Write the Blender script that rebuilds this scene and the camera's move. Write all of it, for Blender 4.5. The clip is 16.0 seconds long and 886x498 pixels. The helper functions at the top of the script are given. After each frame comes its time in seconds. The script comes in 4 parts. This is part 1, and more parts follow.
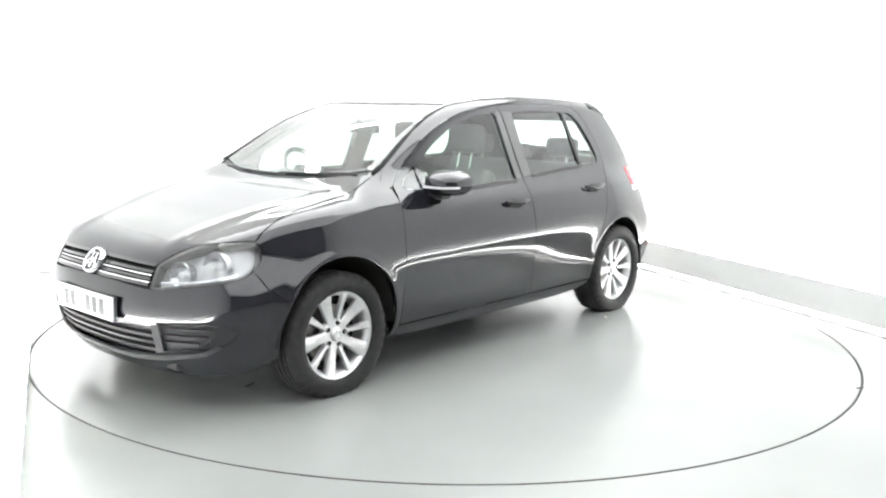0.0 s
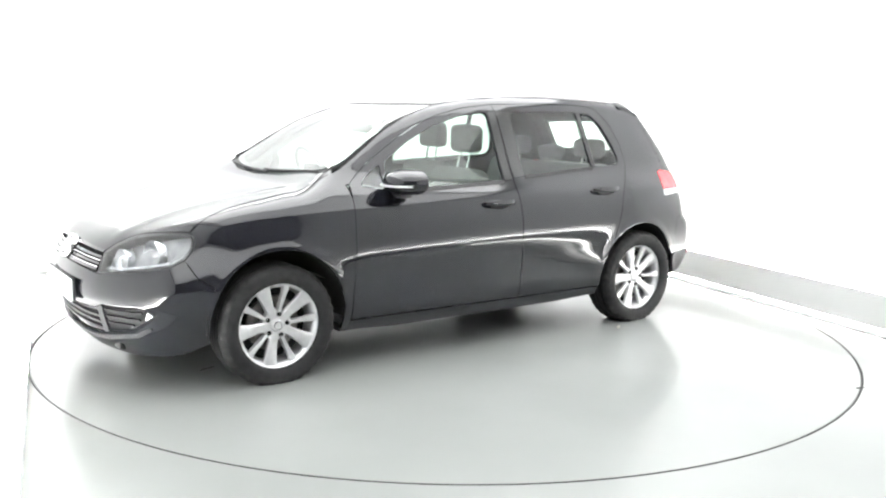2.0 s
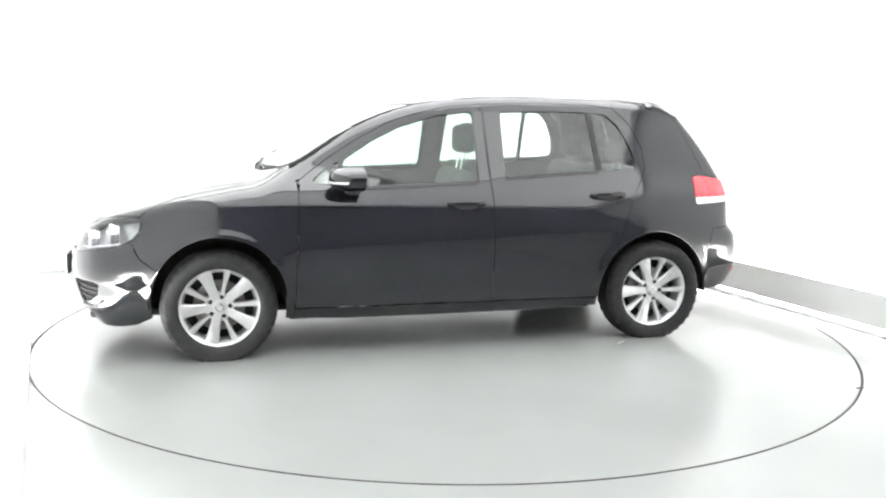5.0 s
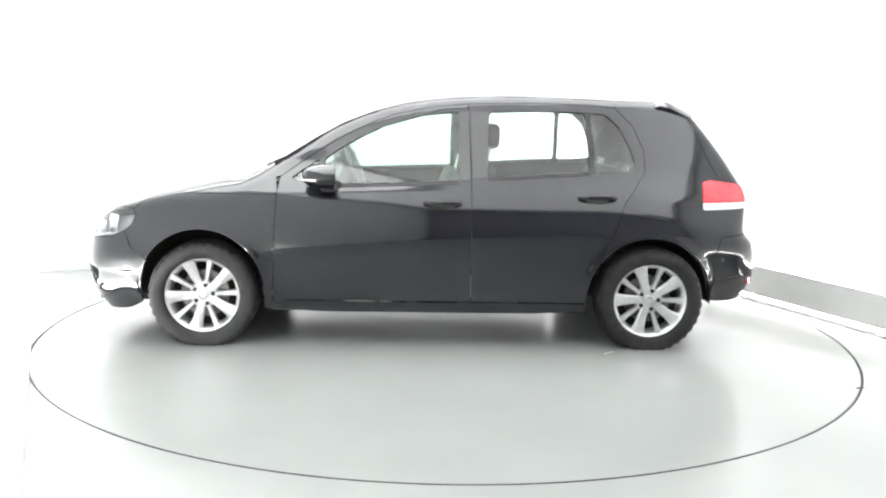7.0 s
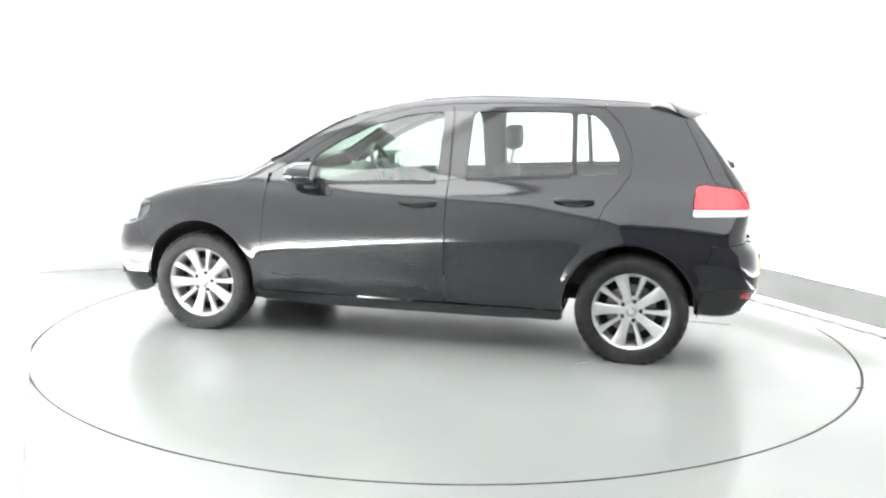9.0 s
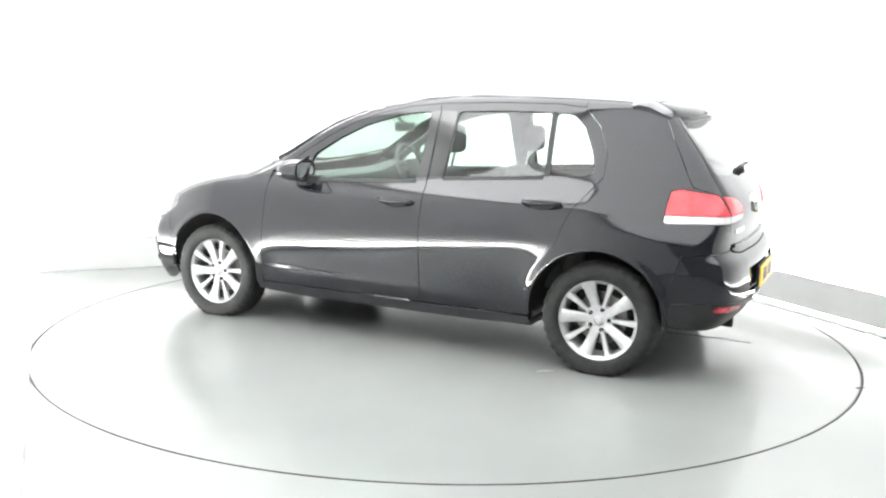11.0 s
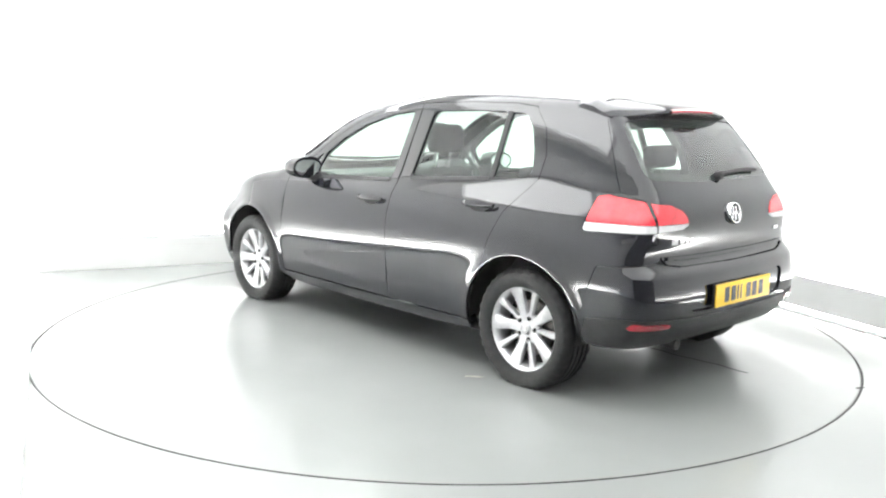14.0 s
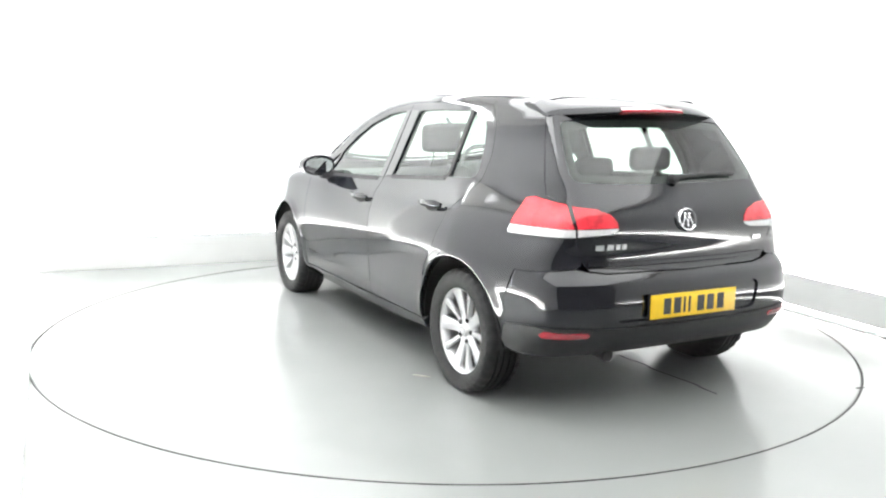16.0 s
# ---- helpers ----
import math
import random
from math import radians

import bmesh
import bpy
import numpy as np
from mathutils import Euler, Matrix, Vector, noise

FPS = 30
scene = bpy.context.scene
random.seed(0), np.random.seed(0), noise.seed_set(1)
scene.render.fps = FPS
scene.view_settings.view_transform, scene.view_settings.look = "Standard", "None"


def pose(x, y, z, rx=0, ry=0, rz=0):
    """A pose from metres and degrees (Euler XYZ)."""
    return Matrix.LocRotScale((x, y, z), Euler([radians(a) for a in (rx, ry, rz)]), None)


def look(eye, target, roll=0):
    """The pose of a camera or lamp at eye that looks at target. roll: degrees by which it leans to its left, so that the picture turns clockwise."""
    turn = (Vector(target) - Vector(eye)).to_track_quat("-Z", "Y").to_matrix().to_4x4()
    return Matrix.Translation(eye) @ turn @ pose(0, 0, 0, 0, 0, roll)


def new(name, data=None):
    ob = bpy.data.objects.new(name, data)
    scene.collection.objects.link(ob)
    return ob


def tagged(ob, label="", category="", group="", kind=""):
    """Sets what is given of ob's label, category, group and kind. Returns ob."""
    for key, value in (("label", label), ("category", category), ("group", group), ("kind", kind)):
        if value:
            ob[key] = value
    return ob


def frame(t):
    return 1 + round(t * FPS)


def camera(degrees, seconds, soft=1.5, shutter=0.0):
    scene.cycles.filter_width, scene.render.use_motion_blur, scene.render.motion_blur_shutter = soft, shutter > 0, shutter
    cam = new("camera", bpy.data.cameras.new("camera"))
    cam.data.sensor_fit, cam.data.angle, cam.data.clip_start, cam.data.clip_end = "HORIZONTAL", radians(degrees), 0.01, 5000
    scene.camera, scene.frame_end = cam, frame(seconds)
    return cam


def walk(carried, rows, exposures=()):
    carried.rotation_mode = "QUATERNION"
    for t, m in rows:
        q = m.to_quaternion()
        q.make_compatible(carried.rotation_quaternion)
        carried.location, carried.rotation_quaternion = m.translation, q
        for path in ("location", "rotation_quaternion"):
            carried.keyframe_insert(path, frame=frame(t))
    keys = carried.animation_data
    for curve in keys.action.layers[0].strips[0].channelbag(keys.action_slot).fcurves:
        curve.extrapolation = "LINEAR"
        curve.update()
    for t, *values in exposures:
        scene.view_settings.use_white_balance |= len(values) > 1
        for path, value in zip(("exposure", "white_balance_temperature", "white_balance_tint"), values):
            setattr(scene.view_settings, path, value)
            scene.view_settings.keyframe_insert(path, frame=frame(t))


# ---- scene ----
cam = camera(53.936, 16.0, soft=2.2)
EYE = (0.000, -5.4611, 1.3625)
VIEW = look(EYE, (-0.0195, -0.5238, 0.5730), 1.135)
walk(cam, [(0.0, VIEW), (16.0, VIEW)], exposures=[(0.0, 0.0), (16.0, 0.0)])

# turn of the table, degrees, every half second
TURNS = [49.19, 46.02, 42.69, 39.31, 35.79, 32.39, 28.97, 25.62, 22.24, 18.91, 15.60, 12.30, 8.96, 5.56, 2.08, -1.58, -5.39, -9.22, -12.88, -16.44, -19.92, -23.33, -26.70, -30.07, -33.44, -36.80, -40.26, -43.67, -47.20, -50.66, -54.18, -57.60, -61.24]
TABLE_R = 2.432
from mathutils.geometry import delaunay_2d_cdt as delaunay

# ---- world and light ----
world = bpy.data.worlds.new("world")
scene.world = world
world.use_nodes = True
world.node_tree.nodes["Background"].inputs[0].default_value = (0.8, 0.85, 0.9, 1)
world.node_tree.nodes["Background"].inputs[1].default_value = 0.3

LIGHT, LIGHT_FRONT, LIGHT_BACK, STRIP_LIGHT, STRIP_BACK, STRIP_LEFT, STRIP_LOW = 6.4, 2.4, 25.0, 190.0, 380.0, 850.0, 42.0


# ---- materials ----
def material(name, color, rough=0.5, metal=0.0, coat=0.0, vary=0.0, scale=8.0, bump=0.0, bump_scale=60.0, emit=0.0, rough_vary=0.0,
             spec=0.5, stretch=(1, 1, 1)):
    m = bpy.data.materials.new(name)
    m.use_nodes = True
    nt = m.node_tree
    b = nt.nodes["Principled BSDF"]
    b.inputs["Base Color"].default_value = (*color, 1)
    b.inputs["Roughness"].default_value = rough
    b.inputs["Metallic"].default_value = metal
    b.inputs["Coat Weight"].default_value = coat
    b.inputs["Coat Roughness"].default_value = 0.065
    b.inputs["Coat IOR"].default_value = 1.6
    b.inputs["Specular IOR Level"].default_value = spec
    if emit:
        b.inputs["Emission Color"].default_value = (*color, 1)
        b.inputs["Emission Strength"].default_value = emit
    if vary or bump or rough_vary:
        co = nt.nodes.new("ShaderNodeTexCoord")
        mp = nt.nodes.new("ShaderNodeMapping")
        mp.inputs["Scale"].default_value = stretch
        nt.links.new(co.outputs["Object"], mp.inputs["Vector"])
    if vary or rough_vary:
        big = nt.nodes.new("ShaderNodeTexNoise")
        big.inputs["Scale"].default_value = scale
        big.inputs["Detail"].default_value = 6
        nt.links.new(mp.outputs["Vector"], big.inputs["Vector"])
    if vary:
        ramp = nt.nodes.new("ShaderNodeValToRGB")
        ramp.color_ramp.elements[0].position, ramp.color_ramp.elements[1].position = 0.3, 0.7
        ramp.color_ramp.elements[0].color = (*[c * (1 - vary) for c in color], 1)
        ramp.color_ramp.elements[1].color = (*[min(1, c * (1 + vary)) for c in color], 1)
        nt.links.new(big.outputs["Fac"], ramp.inputs["Fac"])
        nt.links.new(ramp.outputs["Color"], b.inputs["Base Color"])
    if rough_vary:
        mr = nt.nodes.new("ShaderNodeMapRange")
        mr.inputs["To Min"].default_value, mr.inputs["To Max"].default_value = rough - rough_vary, rough + rough_vary
        nt.links.new(big.outputs["Fac"], mr.inputs["Value"])
        nt.links.new(mr.outputs["Result"], b.inputs["Roughness"])
    if bump:
        fine = nt.nodes.new("ShaderNodeTexNoise")
        fine.inputs["Scale"].default_value = bump_scale
        fine.inputs["Detail"].default_value = 4
        nt.links.new(mp.outputs["Vector"], fine.inputs["Vector"])
        bp = nt.nodes.new("ShaderNodeBump")
        bp.inputs["Strength"].default_value = bump
        bp.inputs["Distance"].default_value = 0.01
        nt.links.new(fine.outputs["Fac"], bp.inputs["Height"])
        nt.links.new(bp.outputs["Normal"], b.inputs["Normal"])
    return m


def glass_material(name, tint, gloss=1.0, base=0.055):
    m = bpy.data.materials.new(name)
    m.use_nodes = True
    nt = m.node_tree
    nt.nodes.remove(nt.nodes["Principled BSDF"])
    clear = nt.nodes.new("ShaderNodeBsdfTransparent")
    clear.inputs["Color"].default_value = (*tint, 1)
    shine = nt.nodes.new("ShaderNodeBsdfGlossy")
    shine.inputs["Roughness"].default_value = 0.02
    shine.inputs["Color"].default_value = (gloss, gloss, gloss, 1)
    lw = nt.nodes.new("ShaderNodeLayerWeight")
    lw.inputs["Blend"].default_value = 0.5
    power = nt.nodes.new("ShaderNodeMath")
    power.operation = "POWER"
    power.inputs[1].default_value = 4.2
    fr = nt.nodes.new("ShaderNodeMath")
    fr.operation = "MULTIPLY_ADD"
    fr.inputs[1].default_value, fr.inputs[2].default_value = 1 - base, base
    nt.links.new(lw.outputs["Facing"], power.inputs[0])
    nt.links.new(power.outputs[0], fr.inputs[0])
    mix = nt.nodes.new("ShaderNodeMixShader")
    nt.links.new(fr.outputs[0], mix.inputs[0])
    nt.links.new(clear.outputs[0], mix.inputs[1])
    nt.links.new(shine.outputs[0], mix.inputs[2])
    nt.links.new(mix.outputs[0], nt.nodes["Material Output"].inputs[0])
    return m


PAINT = material("black_car_paint", (0.0065, 0.007, 0.010), rough=0.4, coat=1.0, vary=0.25, scale=3, spec=0.0)
TRIM = material("black_plastic", (0.018, 0.018, 0.019), rough=0.5, spec=0.35, vary=0.2, scale=30, bump=0.15, bump_scale=400)
GLOSS = material("black_gloss_trim", (0.01, 0.01, 0.011), rough=0.12, coat=0.6, vary=0.2, scale=20)
RUBBER = material("tyre_rubber", (0.012, 0.012, 0.0125), rough=0.66, spec=0.3, vary=0.3, scale=25, bump=0.2, bump_scale=250)
ALLOY = material("silver_alloy", (0.6, 0.6, 0.61), rough=0.35, metal=0.75, vary=0.06, scale=40, rough_vary=0.05)
CHROME = material("chrome", (0.85, 0.85, 0.86), rough=0.08, metal=1.0, rough_vary=0.03, scale=30)
STEEL = material("brake_steel", (0.22, 0.21, 0.20), rough=0.4, metal=0.9, vary=0.3, scale=60)
DARK = material("wheel_well_black", (0.008, 0.008, 0.008), rough=0.8, vary=0.3, scale=15, bump=0.2, bump_scale=120)
FABRIC = material("seat_fabric", (0.06, 0.06, 0.063), rough=0.9, vary=0.25, scale=12, bump=0.3, bump_scale=500)
CABIN = material("cabin_plastic", (0.05, 0.05, 0.053), rough=0.55, vary=0.2, scale=18, bump=0.15, bump_scale=300)
LINING = material("pale_roof_lining", (0.55, 0.55, 0.52), rough=0.9, vary=0.06, scale=25, bump=0.15, bump_scale=500)
DEEP_RED = material("deep_red_lens", (0.30, 0.010, 0.02), rough=0.12, coat=1.0, vary=0.15, scale=40)
MATT = material("matt_black_plastic", (0.014, 0.014, 0.015), rough=0.7, spec=0.2, vary=0.2, scale=30, bump=0.15, bump_scale=400)
RED_LENS = material("red_lens", (0.66, 0.03, 0.045), rough=0.2, coat=0.35, vary=0.35, scale=16)
CLEAR_LENS = material("clear_lens_over_white", (0.62, 0.62, 0.62), rough=0.15, coat=0.6, vary=0.1, scale=60)
LAMP_BOWL = material("lamp_bowl", (0.52, 0.53, 0.545), rough=0.24, metal=0.85, vary=0.06, scale=30)
LAMP_GREY = material("lamp_housing_grey", (0.34, 0.345, 0.35), rough=0.35, metal=0.6, vary=0.2, scale=30)
PLATE_W = material("white_plate", (0.82, 0.82, 0.82), rough=0.35, vary=0.03, scale=30)
PLATE_Y = material("yellow_plate", (0.85, 0.55, 0.02), rough=0.35, vary=0.05, scale=30)
# front plate ink, its colour paled to show the glare on the plate
INK_PALE = material("glare_paled_plate_ink", (0.09, 0.09, 0.095), rough=0.5, vary=0.15, scale=60)
INK = material("plate_ink", (0.015, 0.015, 0.015), rough=0.5, vary=0.2, scale=60)
FLOOR = material("grey_epoxy_floor", (0.226, 0.236, 0.229), rough=0.2, vary=0.03, scale=1.3, bump=0.02, bump_scale=9, rough_vary=0.06)
TABLE = material("grey_epoxy_table", (0.226, 0.236, 0.229), rough=0.2, vary=0.03, scale=1.7, bump=0.02, bump_scale=9, rough_vary=0.06)
GAP = material("dark_gap", (0.02, 0.02, 0.02), rough=0.9, vary=0.2, scale=10)
WALL = material("white_wall_paint", (0.855, 0.86, 0.86), rough=0.6, vary=0.02, scale=1.5, bump=0.02, bump_scale=30)
CEIL = material("white_ceiling_paint", (0.85, 0.85, 0.84), rough=0.7, vary=0.02, scale=1.5, bump=0.02, bump_scale=30)
STRIP = material("strip_diffuser", (1.0, 1.0, 0.98), rough=0.5, emit=STRIP_LIGHT)
STRIP_F = material("added_floor_diffuser", (1.0, 1.0, 0.97), rough=0.5, emit=STRIP_LOW)
STRIP_B = material("back_strip_diffuser", (1.0, 1.0, 0.98), rough=0.5, emit=STRIP_BACK)
# for the strong strip added at the left wall
STRIP_L = material("added_left_diffuser", (1.0, 1.0, 0.98), rough=0.5, emit=STRIP_LEFT)
DIFFUSER = material("lamp_diffuser", (0.99, 1.0, 1.0), rough=0.5, emit=LIGHT)
FILL_FRONT = material("added_front_diffuser", (0.99, 1.0, 1.0), rough=0.5, emit=LIGHT_FRONT)
FILL_BACK = material("added_back_diffuser", (0.99, 1.0, 1.0), rough=0.5, emit=LIGHT_BACK)
LAMP_FRAME = material("white_lamp_frame", (0.8, 0.8, 0.8), rough=0.4, vary=0.03, scale=20)
SKIRT = material("pale_grey_paint", (0.49, 0.495, 0.49), rough=0.45, vary=0.04, scale=3, bump=0.03, bump_scale=40)
UNSEEN_WALL = material("unseen_wall_grey", (0.14, 0.14, 0.145), rough=0.6, vary=0.08, scale=2, bump=0.04, bump_scale=50)
GLASS = glass_material("tinted_car_glass", (0.77, 0.87, 0.81))
GLASS_GREEN = glass_material("green_tinted_car_glass", (0.66, 0.81, 0.72))
LENS = glass_material("clear_headlamp_lens", (0.93, 0.94, 0.95))
STAIN = material("dirt_mark", (0.30, 0.29, 0.24), rough=0.6, vary=0.3, scale=40)


# ---- mesh helpers ----
def to_object(name, bm, mat, parent=None, label="", smooth=True, normals=None):
    me = bpy.data.meshes.new(name)
    bm.normal_update()
    if smooth:
        for f in bm.faces:
            f.smooth = True
    bm.to_mesh(me)
    bm.free()
    me.materials.append(mat)
    ob = new(name, me)
    if parent is not None:
        ob.parent = parent
    if label:
        ob["label"] = label
    return ob


def part(name, bm, mat, parent, label="", angle=40):
    """One mesh under a thing or a part; edges sharper than the angle stay crisp."""
    for e in bm.edges:
        e.smooth = not (len(e.link_faces) == 2 and e.calc_face_angle(0) > radians(angle))
    return to_object(name, bm, mat, parent, label)


def box(bm, x0, x1, y0, y1, z0, z1, bevel=0.0, m=None, seg=2):
    mat = Matrix.Translation(((x0 + x1) / 2, (y0 + y1) / 2, (z0 + z1) / 2)) @ Matrix.Diagonal((x1 - x0, y1 - y0, z1 - z0, 1))
    r = bmesh.ops.create_cube(bm, size=1, matrix=(m @ mat) if m else mat)
    if bevel:
        es = list({e for v in r["verts"] for e in v.link_edges})
        bmesh.ops.bevel(bm, geom=es, offset=bevel, segments=seg, profile=0.5, affect="EDGES")
    return bm


def lathe(bm, profile, n=48, axis="y", m=None):
    """Turn (radius, height) pairs round an axis."""
    rings = []
    for k in range(n):
        a = 2 * math.pi * k / n
        ring = []
        for r, h in profile:
            c, s = r * math.cos(a), r * math.sin(a)
            co = Vector((c, h, s)) if axis == "y" else Vector((c, s, h)) if axis == "z" else Vector((h, c, s))
            ring.append(bm.verts.new(m @ co if m else co))
        rings.append(ring)
    for k in range(n):
        a, b = rings[k], rings[(k + 1) % n]
        for i in range(len(profile) - 1):
            bm.faces.new((a[i], a[i + 1], b[i + 1], b[i]))
    bmesh.ops.recalc_face_normals(bm, faces=bm.faces[:])
    return bm


def tube(bm, pts, r, n=10, closed=False):
    pts = [Vector(q) for q in pts]
    rings = []
    for i, q in enumerate(pts):
        if closed:
            d = pts[(i + 1) % len(pts)] - pts[i - 1]
        else:
            d = pts[min(i + 1, len(pts) - 1)] - pts[max(i - 1, 0)]
        rot = d.to_track_quat("Z", "Y")
        rings.append([bm.verts.new(q + rot @ Vector((r * math.cos(2 * math.pi * k / n), r * math.sin(2 * math.pi * k / n), 0))) for k in range(n)])
    last = len(rings) if closed else len(rings) - 1
    for i in range(last):
        a, b = rings[i], rings[(i + 1) % len(rings)]
        for k in range(n):
            bm.faces.new((a[k], a[(k + 1) % n], b[(k + 1) % n], b[k]))
    if not closed:
        bm.faces.new(rings[0])
        bm.faces.new(rings[-1])
    bmesh.ops.recalc_face_normals(bm, faces=bm.faces[:])
    return bm


# ---- the room: turned 24.5 degrees against the view ----
RA = 24.5
ROOM = pose(0, 0, 0, 0, 0, RA)
LEFT, RIGHT, BACK, FRONT, HIGH = -2.47, 2.53, 2.73, -5.6, 3.2


def room_box(name, x0, x1, y0, y1, z0, z1, mat, label, category="", bevel=0.0):
    bm = bmesh.new()
    box(bm, x0, x1, y0, y1, z0, z1, bevel)
    ob = to_object(name, bm, mat, smooth=False)
    ob.matrix_basis = ROOM
    return tagged(ob, label, category, kind="structure")


SK = 0.27
room_box("wall_left", LEFT - 0.15, LEFT, FRONT, BACK + 0.15, 0.0, HIGH, WALL, "brightly lit plain white studio wall", "wall")
room_box("wall_right", RIGHT, RIGHT + 0.15, FRONT, BACK + 0.15, 0.0, HIGH, WALL, "brightly lit plain white studio wall", "wall")
room_box("wall_back", LEFT, RIGHT, BACK, BACK + 0.15, 0.0, HIGH, WALL, "brightly lit plain white studio wall", "wall")
# unseen wall added behind the camera, dark grey to darken the car's reflections
room_box("wall_front", LEFT - 0.15, RIGHT + 0.15, FRONT - 0.15, FRONT, 0.0, HIGH, UNSEEN_WALL, "unseen dark grey wall closing the room behind the camera", "wall")
room_box("ceiling", LEFT - 0.15, RIGHT + 0.15, FRONT - 0.15, BACK + 0.15, HIGH, HIGH + 0.1, CEIL, "plain white studio ceiling with light panels", "ceiling")
room_box("baseboard_right", RIGHT - 0.07, RIGHT - 0.056, FRONT, BACK - 0.057, 0.048, SK, SKIRT, "pale grey painted skirting board along wall", "skirting board", 0.003)
room_box("baseboard_back", LEFT + 0.001, RIGHT - 0.056, BACK - 0.07, BACK - 0.056, 0.0, SK, SKIRT, "pale grey painted skirting board along wall", "skirting board", 0.003)

# light panels on the unseen ceiling, slim added strips washing walls from below
def ceiling_light(y0, y1, mat):
    x0, x1 = -2.25, 2.3
    bm = bmesh.new()
    for q in ((x0 - 0.05, x0, y0 - 0.05, y1 + 0.05), (x1, x1 + 0.05, y0 - 0.05, y1 + 0.05), (x0, x1, y0 - 0.05, y0), (x0, x1, y1, y1 + 0.05)):
        box(bm, *q, HIGH - 0.08, HIGH - 0.001)
    ob = part("ceiling_light", bm, LAMP_FRAME, None)
    ob.matrix_basis = ROOM
    tagged(ob, "wide white light panel on the unseen ceiling, switched on", "ceiling light", "ceiling light panels")
    bm = bmesh.new()
    box(bm, x0 + 0.002, x1 - 0.002, y0 + 0.002, y1 - 0.002, HIGH - 0.06, HIGH - 0.04)
    part("diffuser", bm, mat, ob, "glowing white diffuser")


def light_strip(x0, x1, y0, y1, z, lean, mat):
    """A slim channel with a lit face that leans to the wall."""
    bm = bmesh.new()
    box(bm, x0, x1, y0, y1, z - 0.03, z - 0.008)
    ob = part("light_strip", bm, LAMP_FRAME, None)
    ob.matrix_basis = ROOM
    tagged(ob, "slim white light strip added to wash wall and floor", "light strip", "wall wash light strips")
    bm = bmesh.new()
    dx, dy = lean
    vs = []
    for x in (x0 + 0.002, x1 - 0.002):
        for y in (y0 + 0.002, y1 - 0.002):
            far = (dx > 0 and x < (x0 + x1) / 2) or (dx < 0 and x > (x0 + x1) / 2) or (dy > 0 and y < (y0 + y1) / 2)
            vs.append((x, y, z + (0.016 if far else -0.004)))
    tops = [bm.verts.new(v) for v in vs]
    lows = [bm.verts.new((x, y, z - 0.0075)) for x, y, _ in vs]
    for f in ((0, 1, 3, 2),):
        bm.faces.new([tops[i] for i in f])
        bm.faces.new([lows[i] for i in reversed(f)])
    for a, c in ((0, 1), (1, 3), (3, 2), (2, 0)):
        bm.faces.new((tops[a], lows[a], lows[c], tops[c]))
    bmesh.ops.recalc_face_normals(bm, faces=bm.faces[:])
    part("diffuser", bm, mat, ob, "glowing diffuser")


ceiling_light(-1.36, 1.15, DIFFUSER)
# extra unseen panel, added to brighten the back wall that the bonnet mirrors
ceiling_light(2.30, 2.55, FILL_BACK)
# dimmer unseen panel, added to lift the floor and car near the camera
ceiling_light(-5.0, -1.47, FILL_FRONT)
light_strip(RIGHT - 0.05, RIGHT - 0.015, FRONT + 0.05, BACK - 0.05, SK - 0.045, (1, 0), STRIP)
# strip added under the raised skirting, to brighten the floor along the wall
light_strip(RIGHT - 0.05, RIGHT - 0.02, -3.0, BACK - 0.08, 0.031, (-1, 0), STRIP_F)
light_strip(LEFT + 0.05, RIGHT - 0.08, BACK - 0.040, BACK - 0.015, SK - 0.045, (0, 1), STRIP_B)
# added strip, brightens the left wall that the car's side mirrors
light_strip(LEFT + 0.022, LEFT + 0.044, -2.4, BACK - 0.08, 0.031, (-1, 0), STRIP_L)
# low shield added only to hide the left strip's lit face
room_box("strip_shield", LEFT + 0.046, LEFT + 0.052, -2.4, BACK - 0.08, 0.0, 0.055, LAMP_FRAME, "low white shield added to hide a light strip", "trim")

# floor with a round pit for the table
def ring_floor():
    bm = bmesh.new()
    n = 160
    inner, low, outer = [], [], []
    m = ROOM.inverted()
    for k in range(n):
        a = 2 * math.pi * k / n
        c, s = math.cos(a), math.sin(a)
        inner.append(bm.verts.new((c * (TABLE_R + 0.006), s * (TABLE_R + 0.006), 0)))
        low.append(bm.verts.new((c * (TABLE_R + 0.006), s * (TABLE_R + 0.006), -0.08)))
        x = min((RIGHT / c) if c > 1e-6 else 1e9, (LEFT / c) if c < -1e-6 else 1e9)
        y = min((BACK / s) if s > 1e-6 else 1e9, (FRONT / s) if s < -1e-6 else 1e9)
        d = min(x, y)
        outer.append(bm.verts.new((c * d, s * d, 0)))
    for k in range(n):
        j = (k + 1) % n
        bm.faces.new((inner[k], outer[k], outer[j], inner[j]))
        bm.faces.new((low[k], inner[k], inner[j], low[j]))
    for c, s in ((RIGHT, BACK), (LEFT, BACK), (LEFT, FRONT), (RIGHT, FRONT)):
        v = bm.verts.new((c, s, 0))
        a = math.atan2(s, c) % (2 * math.pi)
        k = int(a / (2 * math.pi) * n)
        if (Vector((c, s, 0)) - outer[k].co).length > 1e-4:
            bm.faces.new((outer[k], v, outer[(k + 1) % n]))
    ob = to_object("floor", bm, FLOOR, smooth=False)
    ob.matrix_basis = ROOM
    return tagged(ob, "glossy pale grey epoxy studio floor", "floor", kind="structure")


ring_floor()
room_box("floor_pit", LEFT, RIGHT, -RIGHT, BACK, -0.16, -0.10, GAP, "dark pit under the round turntable", "pit")


